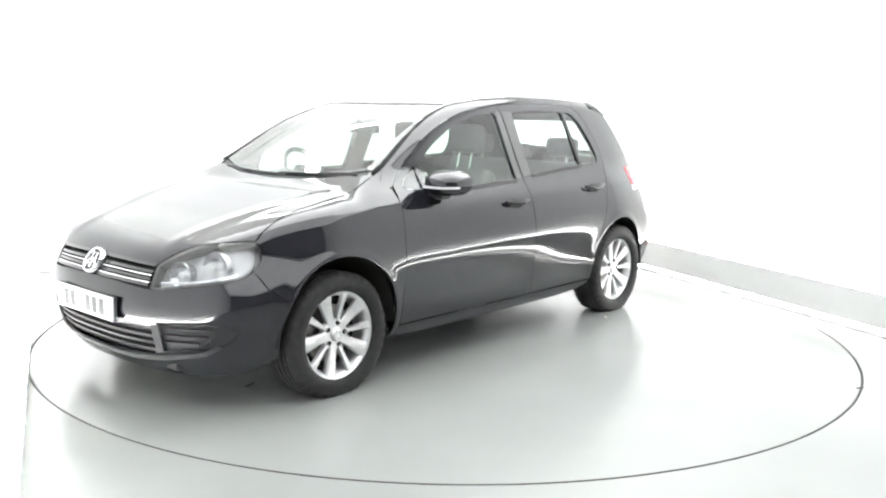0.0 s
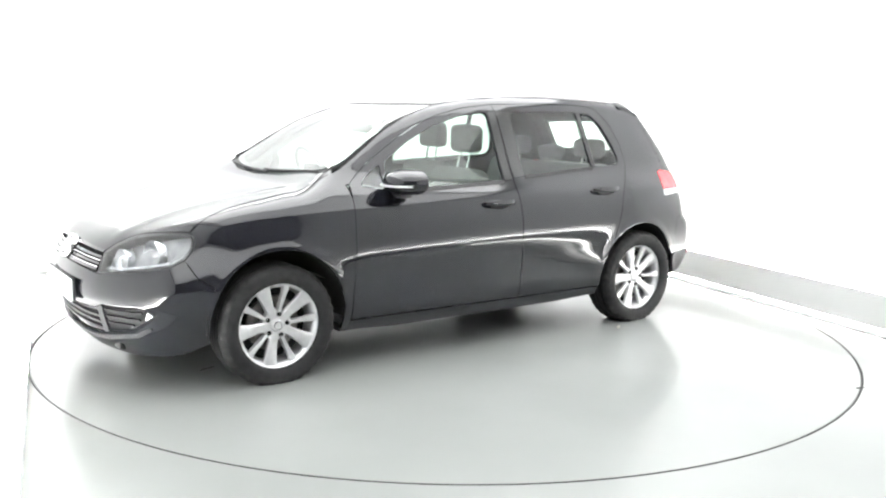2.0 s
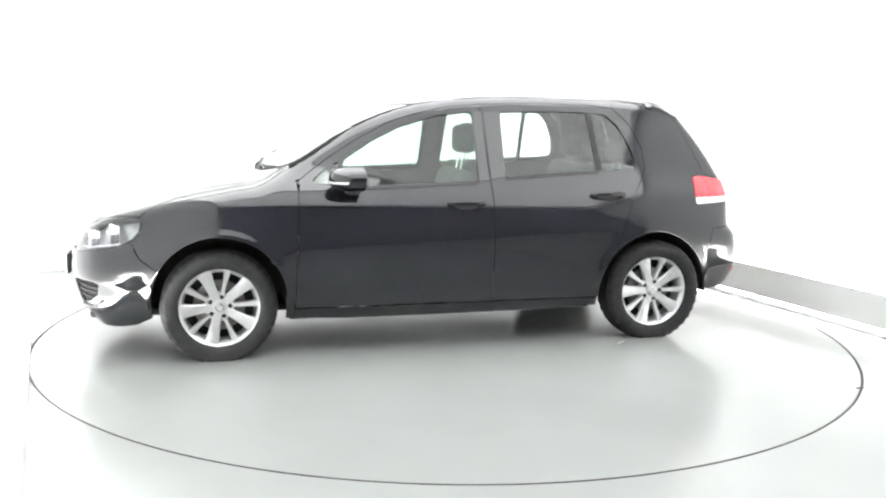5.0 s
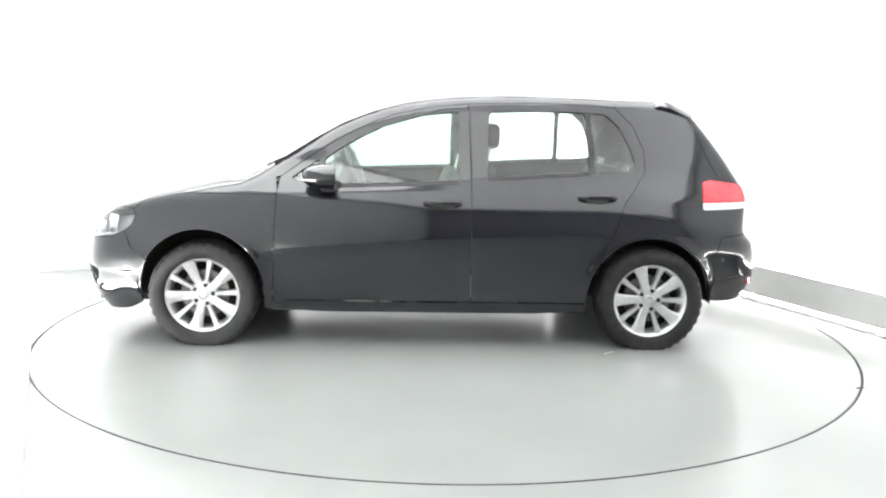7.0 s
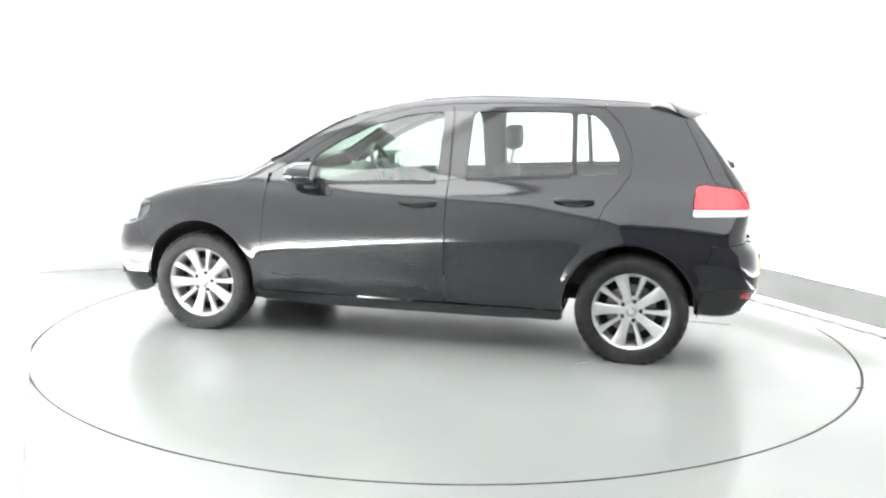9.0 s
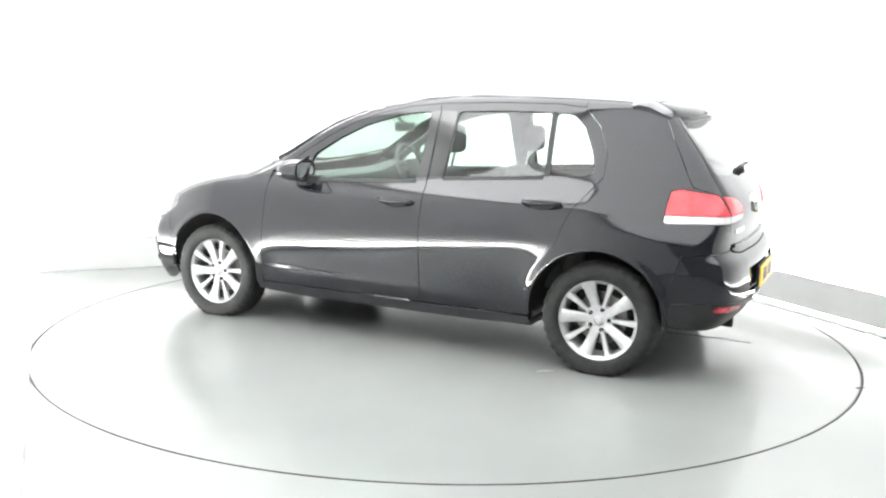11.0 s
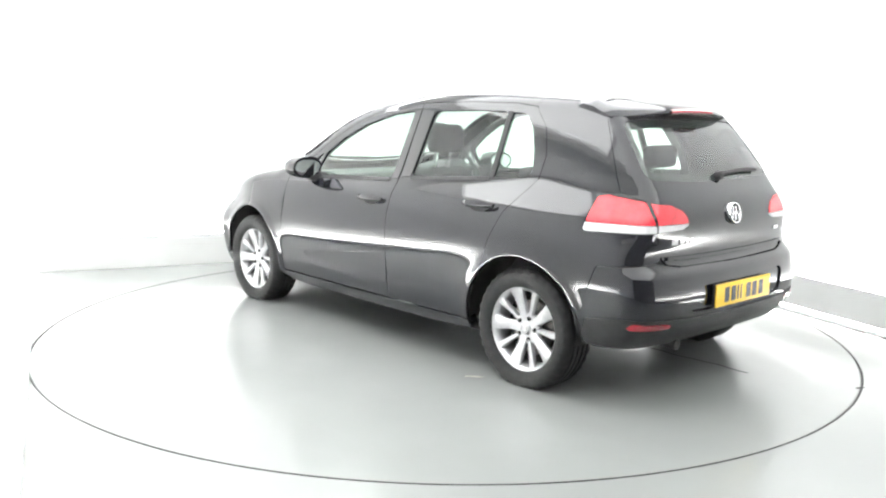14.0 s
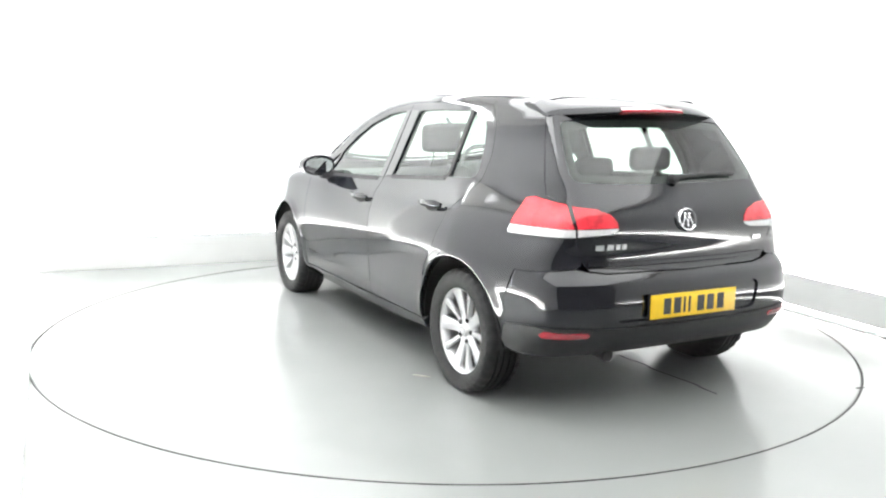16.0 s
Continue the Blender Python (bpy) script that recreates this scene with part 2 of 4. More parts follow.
def turntable():
    bm = bmesh.new()
    lathe(bm, [(0.0005, 0.0), (0.8, 0.0), (1.6, 0.0), (TABLE_R - 0.009, 0.0), (TABLE_R - 0.004, -0.004), (TABLE_R - 0.004, -0.09), (0.0005, -0.09)], 160, "z")
    ob = part("turntable", bm, TABLE, None, angle=25)
    # dark ring put in for the shaded gap between table and floor
    bm = bmesh.new()
    lathe(bm, [(TABLE_R - 0.0035, -0.02), (TABLE_R - 0.0035, 0.0005), (TABLE_R - 0.002, 0.002), (TABLE_R + 0.002, 0.002), (TABLE_R + 0.0035, 0.0005), (TABLE_R + 0.0035, -0.02)], 160, "z")
    part("gap_ring", bm, GAP, ob, "thin dark ring standing in for the gap at the rim")
    return tagged(ob, "large round glossy pale grey turntable set flush in floor", "turntable")


table = turntable()

# ---- shape of the car: x forward, y to its left, z up, metres ----
def curve(pts, sigma=0.02, lo=-3.0, hi=3.0):
    """A smooth curve through pairs, as a function."""
    pts = sorted(pts)
    x = np.array([q[0] for q in pts])
    y = np.array([q[1] for q in pts])
    h = np.diff(x)
    d = np.diff(y) / h
    m = np.empty_like(y)
    m[0], m[-1] = d[0], d[-1]
    m[1:-1] = (d[:-1] * h[1:] + d[1:] * h[:-1]) / (h[1:] + h[:-1])
    g = np.arange(lo, hi, 0.004)
    gc = np.clip(g, x[0], x[-1])
    i = np.clip(np.searchsorted(x, gc) - 1, 0, len(h) - 1)
    s = (gc - x[i]) / h[i]
    v = (2 * s**3 - 3 * s**2 + 1) * y[i] + (s**3 - 2 * s**2 + s) * h[i] * m[i] + (3 * s**2 - 2 * s**3) * y[i + 1] + (s**3 - s**2) * h[i] * m[i + 1]
    v += np.where(g < x[0], (g - x[0]) * m[0], 0) + np.where(g > x[-1], (g - x[-1]) * m[-1], 0)
    if sigma:
        k = int(3 * sigma / 0.004)
        w = np.exp(-0.5 * (np.arange(-k, k + 1) * 0.004 / sigma) ** 2)
        w /= w.sum()
        v = np.convolve(np.pad(v, k, mode="reflect", reflect_type="odd"), w, mode="valid")
    return lambda q: np.interp(q, g, v)


TOP = curve([(2.2, 0.57), (2.1, 0.65), (2.03, 0.692), (1.96, 0.735), (1.88, 0.772), (1.8, 0.803), (1.66, 0.845), (1.55, 0.876), (1.42, 0.905), (1.32, 0.924), (1.2, 0.945), (1.08, 0.966), (0.99, 1.012),
             (0.95, 1.034), (0.731, 1.164), (0.548, 1.274), (0.365, 1.347), (0.219, 1.393), (0.0, 1.434), (-0.33, 1.468), (-0.698, 1.473), (-1.068, 1.466),
             (-1.441, 1.440), (-1.628, 1.42), (-1.8, 1.38)], 0.022)
CROWN = curve([(2.2, 0.05), (1.9, 0.03), (1.6, 0.014), (1.2, 0.010), (0.9, 0.012), (0.3, 0.018), (-0.2, 0.03), (-1.8, 0.034)], 0.03)
WIDTH = curve([(0.05, 0.68), (0.12, 0.73), (0.18, 0.775), (0.24, 0.812), (0.30, 0.832), (0.36, 0.842), (0.42, 0.848), (0.52, 0.857), (0.585, 0.862), (0.635, 0.864), (0.69, 0.861), (0.765, 0.849),
               (0.84, 0.829), (0.875, 0.816), (0.90, 0.800), (0.94, 0.772), (0.98, 0.746), (1.05, 0.710), (1.15, 0.665), (1.25, 0.620), (1.35, 0.574),
               (1.42, 0.540), (1.5, 0.49)], 0.012)
TAPER = curve([(2.2, 0.22), (2.0, 0.12), (1.85, 0.065), (1.7, 0.032), (1.5, 0.012), (1.3, 0.003), (1.0, 0.0), (-1.0, 0.0), (-1.3, 0.008), (-1.5, 0.024),
               (-1.7, 0.052), (-1.9, 0.10), (-2.1, 0.17)], 0.05)
TAPER_UP = curve([(1.2, 0.06), (0.9, 0.045), (0.5, 0.015), (0.0, 0.0), (-0.8, 0.004), (-1.3, 0.014), (-1.6, 0.016), (-1.9, 0.03)], 0.05)
NOSE = curve([(0.10, 1.96), (0.17, 2.01), (0.22, 2.05), (0.30, 2.085), (0.40, 2.11), (0.47, 2.115), (0.55, 2.10), (0.60, 2.083), (0.68, 2.05), (0.76, 2.01), (1.0, 2.0), (1.6, 2.0)], 0.015)
NOSE_R = curve([(-0.3, 0.02), (0.0, 0.0), (0.3, 0.02), (0.5, 0.07), (0.65, 0.14), (0.75, 0.21), (0.82, 0.27), (0.9, 0.40)], 0.03)
TAIL = curve([(0.10, -1.62), (0.20, -1.775), (0.28, -1.89), (0.38, -1.972), (0.5, -2.0), (0.58, -1.99), (0.635, -1.972), (0.665, -1.935), (0.72, -1.922), (0.80, -1.926), (0.88, -1.924),
              (0.95, -1.897), (1.03, -1.843), (1.2, -1.718), (1.34, -1.60), (1.40, -1.55), (1.5, -1.46)], 0.014)
TAIL_R = curve([(-0.3, 0.007), (0.0, 0.0), (0.3, 0.007), (0.5, 0.022), (0.6, 0.038), (0.66, 0.055), (0.72, 0.085), (0.78, 0.14), (0.84, 0.23), (0.9, 0.34)], 0.02)
ARCH_F, ARCH_R, ARCH_RAD = (1.288, 0.318), (-1.270, 0.303), 0.357


def smax(a, b, k):
    h = np.maximum(k - np.abs(a - b), 0) / k
    return np.maximum(a, b) + h * h * k * 0.25


def ease(v, lo, hi):
    t = np.clip((v - lo) / (hi - lo), 0.0, 1.0)
    return t * t * (3 - 2 * t)


def field(p):
    """Negative inside the car's outer skin."""
    x, y, z = p[..., 0], np.abs(p[..., 1]), p[..., 2]
    up = ease(z, 0.92, 1.06)
    lift_z = 0.05 * x * ease(z, 0.86, 0.64) * ease(z, 0.40, 0.56)
    w = WIDTH(z + lift_z) - TAPER(x) - TAPER_UP(x) * up
    w = w - np.maximum(x - 1.3, 0) ** 1.3 * 0.30 * ease(z, 0.48, 0.78) - np.maximum(-1.2 - x, 0) ** 1.3 * 0.14 * ease(z, 0.54, 0.84) * (1 - 0.6 * ease(z, 0.92, 1.08))
    w = w + 0.0035 * np.exp(-((z - 0.35) / 0.03) ** 2) * ease(x, -0.75, -0.2) * ease(x, 0.95, 0.75)
    along = ease(np.abs(x), 1.72, 1.58) * ease(z, 0.18, 0.3)
    for cx, cz in (ARCH_F, ARCH_R):
        r = np.hypot(x - cx, z - cz)
        w = w + (0.008 * np.exp(-((r - 0.362) / 0.03) ** 2) + 0.008 * np.exp(-(np.maximum(r - 0.34, 0) / 0.11) ** 2)) * along
    tuck = 0.006 * ease(z, 0.445, 0.405) * ease(x, 1.56, 1.74)
    side = (y - w + tuck) * 0.93
    slope = (TOP(x + 0.02) - TOP(x - 0.02)) / 0.04
    top = (z - TOP(x) + CROWN(x) * (y / 0.6) ** 4) / np.sqrt(1 + slope * slope)
    ridge = np.exp(-((y - 0.42 - 0.17 * ease(x, 1.95, 1.0)) / 0.045) ** 2) * ease(x, 1.0, 1.2) * ease(x, 2.02, 1.85)
    top = top - 0.0065 * ridge * ease(z, 0.6, 0.7)
    front = x - NOSE(z) + NOSE_R(y) + tuck
    rear = TAIL(z) + TAIL_R(y) - x
    return smax(smax(smax(side, top, 0.06), front, 0.07), rear, 0.05)


def cast(o, d, lo, hi):
    lo = np.full(len(o), lo, float)
    hi = np.full(len(o), hi, float)
    for _ in range(36):
        mid = (lo + hi) / 2
        inside = field(o + d * mid[:, None]) < 0
        lo, hi = np.where(inside, mid, lo), np.where(inside, hi, mid)
    return o + d * lo[:, None]


def gradient(p):
    e = 0.004
    g = np.stack([field(p + np.eye(3)[i] * e) - field(p - np.eye(3)[i] * e) for i in range(3)], -1)
    return g / np.linalg.norm(g, axis=-1, keepdims=True)


POLE_F, POLE_R, RU = 1.3, -1.15, 0.85


def lift(kind, uv):
    """From a flat drawing to the skin: side (x, z), top (x, y), front and rear (angle, z)."""
    uv = np.asarray(uv, float).reshape(-1, 2)
    u, v, zero = uv[:, 0], uv[:, 1], np.zeros(len(uv))
    if kind == "side":
        return cast(np.stack([u, zero, v], -1), np.array([[0.0, 1, 0]]), 0.02, 1.2)
    if kind == "top":
        return cast(np.stack([u, v, zero + 0.5], -1), np.array([[0.0, 0, 1]]), 0.0, 1.2)
    s = 1.0 if kind == "front" else -1.0
    pole = POLE_F if kind == "front" else POLE_R
    return cast(np.stack([zero + pole, zero, v], -1), np.stack([s * np.cos(u / RU), np.sin(u / RU), zero], -1), 0.02, 1.3)


def by_y(kind, pts):
    """Corners given by y and z, for the front or rear drawing."""
    s, pole = (1.0, POLE_F) if kind == "front" else (-1.0, POLE_R)
    pts = np.asarray(pts, float)
    p = cast(np.stack([np.full(len(pts), pole), pts[:, 0], pts[:, 1]], -1), np.array([[s, 0, 0]]), 0.0, 1.3)
    return [(RU * math.atan2(q[1], s * (q[0] - pole)), q[2]) for q in p]


def by_x(kind, pts):
    """Corners given by x and z on the left side, for the front or rear drawing."""
    s, pole = (1.0, POLE_F) if kind == "front" else (-1.0, POLE_R)
    return [(RU * math.atan2(q[1], s * (q[0] - pole)), q[2]) for q in lift("side", pts)]


def as_side(kind, uv):
    return [(q[0], q[2]) for q in lift(kind, uv)]


def mirror_uv(loop):
    """The half drawing, from the middle outward, closed with its mirror image."""
    return list(loop) + [(-u, v) for u, v in reversed(loop) if abs(u) > 1e-6]


def mirror_y(loop):
    """The same for drawings seen from above."""
    return list(loop) + [(u, -v) for u, v in reversed(loop) if abs(v) > 1e-6]


def arc(c, r, a0, a1, n=16):
    return [(c[0] + r * math.cos(radians(a0 + (a1 - a0) * k / n)), c[1] + r * math.sin(radians(a0 + (a1 - a0) * k / n))) for k in range(n + 1)]


def rounded(loop, r, n=4):
    out = []
    m = len(loop)
    for i in range(m):
        a, b, c = (np.array(loop[(i + k) % m]) for k in (-1, 0, 1))
        la, lc = np.linalg.norm(a - b), np.linalg.norm(c - b)
        if la < 1e-6 or lc < 1e-6:
            continue
        turn = np.dot((b - a) / la, (c - b) / lc)
        if turn > 0.93:
            out.append(tuple(b))
            continue
        q = min(r, 0.45 * la, 0.45 * lc)
        p0, p1 = b + (a - b) / la * q, b + (c - b) / lc * q
        for k in range(n + 1):
            t = k / n
            out.append(tuple((1 - t) ** 2 * p0 + 2 * t * (1 - t) * b + t * t * p1))
    return out


def resample(loop, step):
    out = []
    m = len(loop)
    for i in range(m):
        a, b = np.array(loop[i]), np.array(loop[(i + 1) % m])
        d = np.linalg.norm(b - a)
        if d < 1e-5:
            continue
        k = max(1, int(round(d / step)))
        out += [tuple(a + (b - a) * j / k) for j in range(k)]
    return out


def inset(loop, g):
    p = np.array(loop)
    area = 0.5 * np.sum(p[:, 0] * np.roll(p[:, 1], -1) - np.roll(p[:, 0], -1) * p[:, 1])
    d = np.roll(p, -1, 0) - np.roll(p, 1, 0)
    nrm = np.stack([-d[:, 1], d[:, 0]], -1) / (np.linalg.norm(d, axis=1, keepdims=True) + 1e-9)
    return [tuple(q) for q in p + nrm * g * (1 if area > 0 else -1)]


def even_odd(pts, loops):
    inside = np.zeros(len(pts), bool)
    for loop in loops:
        a = np.array(loop)
        b = np.roll(a, -1, 0)
        for (ax, ay), (bx, by) in zip(a, b):
            if ay != by:
                cut = (ay > pts[:, 1]) != (by > pts[:, 1])
                inside ^= cut & (pts[:, 0] < (bx - ax) * (pts[:, 1] - ay) / (by - ay) + ax)
    return inside


def skin(name, kind, outline, mat, parent, holes=(), step=0.03, gap=0.0022, deep=0.014, sink=0.0, mirror=False, label="", corner=0.0):
    """A panel of the car's skin, drawn flat and laid on the body, with folded edges."""
    loops = []
    for i, loop in enumerate([outline, *holes]):
        if corner:
            loop = rounded(loop, corner)
        loop = resample(loop, step * 0.7)
        loops.append(inset(loop, gap if i == 0 else -gap))
    allp = np.array([q for lp in loops for q in lp])
    lo, hi = allp.min(0), allp.max(0)
    gx, gy = np.meshgrid(np.arange(lo[0] + step / 2, hi[0], step), np.arange(lo[1] + step / 2, hi[1], step))
    grid = np.stack([gx.ravel(), gy.ravel()], -1)
    grid = grid[even_odd(grid, loops)]
    if len(grid):
        near = np.array([np.min(np.hypot(*(allp - q).T)) for q in grid])
        grid = grid[near > step * 0.45]
    pts, edges, n = [], [], 0
    for lp in loops:
        pts += lp
        edges += [(n + i, n + (i + 1) % len(lp)) for i in range(len(lp))]
        n += len(lp)
    from_edge = n
    pts = [Vector(q) for q in pts] + [Vector(q) for q in grid]
    res = delaunay(pts, edges, [], 0, 1e-6)
    v2 = np.array([tuple(q) for q in res[0]])
    cent = np.array([v2[list(f)].mean(0) for f in res[2]])
    keep = even_odd(cent, loops)
    p3 = lift(kind, v2)
    nr = gradient(p3)
    if sink:
        p3 = p3 - nr * sink
    if mirror:
        p3, nr = p3 * (1, -1, 1), nr * (1, -1, 1)
    verts = [tuple(q) for q in p3]
    normals = [tuple(q) for q in nr]
    faces = []
    for f, k in zip(res[2], keep):
        if k:
            a, b, c = (p3[i] for i in f[:3])
            good = np.dot(np.cross(b - a, c - a), nr[f[0]]) > 0
            faces.append(tuple(f) if good else tuple(reversed(f)))
    outer = len(faces)
    if deep:
        count = {}
        for f in faces:
            for i in range(len(f)):
                e = (f[i], f[(i + 1) % len(f)])
                count[e] = 1
        rim = [e for e in count if (e[1], e[0]) not in count]
        top_id, low_id = {}, {}
        for a, b in rim:
            for q in (a, b):
                if q not in top_id:
                    top_id[q] = len(verts)
                    verts.append(verts[q])
                    normals.append((0, 0, 0))
                    low_id[q] = len(verts)
                    verts.append(tuple(np.array(verts[q]) - nr[q] * deep))
                    normals.append((0, 0, 0))
            faces.append((top_id[b], top_id[a], low_id[a], low_id[b]))
    me = bpy.data.meshes.new(name)
    me.from_pydata(verts, [], faces)
    me.polygons.foreach_set("use_smooth", [i < outer for i in range(len(faces))])
    me.materials.append(mat)
    me.normals_split_custom_set_from_vertices(normals)
    ob = new(name, me)
    ob.parent = parent
    if label:
        ob["label"] = label
    return ob


def on_skin(kind, uv, out=0.0):
    """A frame on the skin: z along the outward normal."""
    p = lift(kind, [uv])[0]
    n = Vector(gradient(p[None])[0])
    return Vector(p), n, Vector(p) + n * out

# ---- the car ----
car = tagged(new("car"), "black glossy five-door hatchback car on the turntable", "car")

ROOF_EDGE = [(0.83, 0.642), (0.66, 0.604), (0.5, 0.570), (0.33, 0.536), (0.17, 0.512), (0.0, 0.508), (-0.33, 0.511), (-0.7, 0.511), (-1.09, 0.505), (-1.30, 0.496), (-1.43, 0.487)]
DOOR_TOP = [(0.85, 0.972), (0.80, 1.008), (0.662, 1.104), (0.5, 1.203), (0.33, 1.288), (0.2, 1.333), (0.0, 1.377), (-0.22, 1.400)]
DOOR_TOP_R = [(-0.22, 1.400), (-0.6, 1.411), (-0.95, 1.407), (-1.09, 1.39)]
DOOR_REAR = [(-1.09, 1.39), (-1.19, 1.29), (-1.25, 1.15), (-1.25, 1.03), (-1.17, 0.92), (-1.12, 0.86), (-1.05, 0.68), (-1.006, 0.542)]
HOOD_EDGE = [(1.5, 0.680), (1.3, 0.678), (1.1, 0.672), (0.93, 0.662)]
GLASS_F = [(0.615, 0.93), (0.60, 1.075), (0.445, 1.175), (0.267, 1.262), (0.04, 1.328), (-0.165, 1.352), (-0.165, 0.962)]
GLASS_R = [(-0.335, 0.985), (-0.345, 1.353), (-0.60, 1.362), (-0.905, 1.36), (-0.925, 1.02)]
GLASS_Q = [(-0.955, 1.022), (-0.937, 1.358), (-1.03, 1.350), (-1.105, 1.28), (-1.165, 1.16), (-1.19, 1.075), (-1.175, 1.034)]
GLASS_T = [(0.645, 0.942), (0.637, 1.066), (0.74, 1.0), (0.785, 0.962)]
GATE_UP = by_x("rear", [(-1.52, 1.345), (-1.60, 1.19), (-1.672, 1.045), (-1.70, 0.995)])
GATE_LOW = by_y("rear", [(0.602, 0.962), (0.60, 0.82), (0.56, 0.70)])

LAMP_TOP = by_y("front", [(0.425, 0.665), (0.48, 0.713), (0.53, 0.744), (0.58, 0.760), (0.63, 0.768)]) + by_x("front", [(1.74, 0.772), (1.69, 0.768)])
LAMP_TOP_3D = lift("front", LAMP_TOP)
CORNER = LAMP_TOP_3D[-1]
HOOD_LINE = resample([(CORNER[0], CORNER[1]), (1.60, 0.5 * (CORNER[1] + 0.680) + 0.006)] + HOOD_EDGE, 0.04)
HOOD_LINE = HOOD_LINE[:[i for i, q in enumerate(HOOD_LINE) if abs(q[0] - 0.93) < 1e-6][0] + 1]


def side_panels(flip):
    fender = [(q[0], q[2]) for q in lift("top", HOOD_LINE)]
    seam = [(1.69, 0.565), (1.73, 0.642), (1.684, 0.69), (1.672, 0.74), (1.684, 0.764)]
    skin("front_wing", "side", arc(ARCH_F, ARCH_RAD, 172, 30) + seam + fender + [(0.872, 0.965), (0.862, 0.90), (0.876, 0.573), (0.893, 0.215), (0.94, 0.215)],
         PAINT, car, mirror=flip, gap=0.0012, step=0.018)
    door = skin("front_door", "side", [(0.876, 0.573), (0.862, 0.90)] + DOOR_TOP + [(-0.238, 1.0), (-0.244, 0.272), (0.888, 0.272)], PAINT, car, holes=[rounded(GLASS_F, 0.03), rounded(GLASS_T, 0.012)], mirror=flip, step=0.024)
    skin("quarter_light", "side", rounded(GLASS_T, 0.012), GLASS, door, gap=-0.003, deep=0.0, sink=0.008, mirror=flip, step=0.02, label="small fixed triangular window glass")
    skin("window_glass", "side", rounded(GLASS_F, 0.03), GLASS_GREEN, door, gap=-0.004, deep=0.0, sink=0.008, mirror=flip, label="greenish tinted window glass")
    rear_low = arc(ARCH_R, ARCH_RAD, 42, -3, 8)
    rdoor = skin("rear_door", "side", [(-0.238, 1.0)] + DOOR_TOP_R + DOOR_REAR[1:] + rear_low[1:] + [(-0.905, 0.272), (-0.244, 0.272)], PAINT, car,
                 holes=[rounded(GLASS_R, 0.03), rounded(GLASS_Q, 0.025)], mirror=flip, step=0.022)
    skin("window_glass", "side", rounded(GLASS_R, 0.03), GLASS, rdoor, gap=-0.004, deep=0.0, sink=0.008, mirror=flip, label="greenish tinted window glass")
    skin("quarter_glass", "side", rounded(GLASS_Q, 0.025), GLASS, rdoor, gap=-0.004, deep=0.0, sink=0.008, mirror=flip, label="greenish tinted quarter window glass")
    skin("sill", "side", [(0.893, 0.268), (0.893, 0.21), (0.6, 0.195), (-0.6, 0.198), (-0.915, 0.215), (-0.905, 0.268)], PAINT, car, mirror=flip, deep=0.06)
    # pillar and roof rail, one strip from the screen to the tail
    upper = [(q[0], q[2]) for q in lift("top", ROOF_EDGE)]
    rail_low = DOOR_TOP + DOOR_TOP_R[1:]
    skin("roof_rail", "side", [(0.93, 0.972)] + [(0.872, 0.968)] + rail_low + [(q[0], q[1]) for q in reversed(upper) if q[0] > -1.1], PAINT, car, mirror=flip, gap=0.001)
    gate = as_side("rear", GATE_UP)
    light = as_side("rear", by_y("rear", [(0.602, 0.962)])) + [(-1.645, 0.985), (-1.60, 0.975), (-1.588, 0.90), (-1.584, 0.825), (-1.60, 0.815)] + as_side("rear", by_y("rear", [(0.60, 0.82)]))
    low = as_side("rear", by_y("rear", [(0.56, 0.70), (0.59, 0.684), (0.66, 0.678)]))
    skin("rear_quarter", "side", arc(ARCH_R, ARCH_RAD, 42, 164) + [(-1.66, 0.55), (-1.695, 0.665)] + list(reversed(low)) + list(reversed(light)) + list(reversed(gate))
         + [q for q in reversed(upper) if q[0] < -1.08] + DOOR_REAR[:-1], PAINT, car, mirror=flip, step=0.019, gap=0.001)
    # outer tail lamp
    lens = by_y("rear", [(0.602, 0.962)]) + by_x("rear", [(-1.645, 0.985), (-1.60, 0.975), (-1.588, 0.90), (-1.584, 0.825), (-1.60, 0.815)]) + by_y("rear", [(0.60, 0.82)])
    cut = 0.857
    red = by_y("rear", [(0.602, 0.962)]) + by_x("rear", [(-1.645, 0.985), (-1.60, 0.975), (-1.59, 0.90), (-1.588, cut)]) + by_y("rear", [(0.601, cut)])
    white = by_y("rear", [(0.601, cut)]) + by_x("rear", [(-1.588, cut), (-1.586, 0.826), (-1.60, 0.816)]) + by_y("rear", [(0.60, 0.822)])
    lamp = skin("tail_lamp", "rear", red, RED_LENS, car, mirror=flip, sink=-0.003, label="red tail lamp lens", corner=0.012)
    skin("clear_lens", "rear", white, CLEAR_LENS, lamp, mirror=flip, sink=-0.003, gap=0.001, label="clear white lens strip")
    ri = by_y("rear", [(0.592, 0.955), (0.49, 0.945), (0.42, 0.918), (0.39, 0.885), (0.385, cut), (0.592, cut)])
    wi = by_y("rear", [(0.592, cut), (0.385, cut), (0.395, 0.845), (0.43, 0.832), (0.592, 0.824)])
    lamp = skin("tail_lamp", "rear", ri, RED_LENS, car, mirror=flip, sink=-0.004, label="red tail lamp lens on the tailgate")
    skin("clear_lens", "rear", wi, CLEAR_LENS, lamp, mirror=flip, sink=-0.004, gap=0.001, label="clear white lens strip")
    # headlamp
    head = by_y("front", [(0.435, 0.562)]) + LAMP_TOP + by_x("front", [(1.676, 0.74), (1.688, 0.69), (1.73, 0.648), (1.80, 0.615)]) + by_y("front", [(0.62, 0.585), (0.5, 0.567)])
    lamp = skin("headlamp", "front", head, LENS, car, mirror=flip, step=0.02, deep=0.0, label="clear headlamp with bright round reflectors")
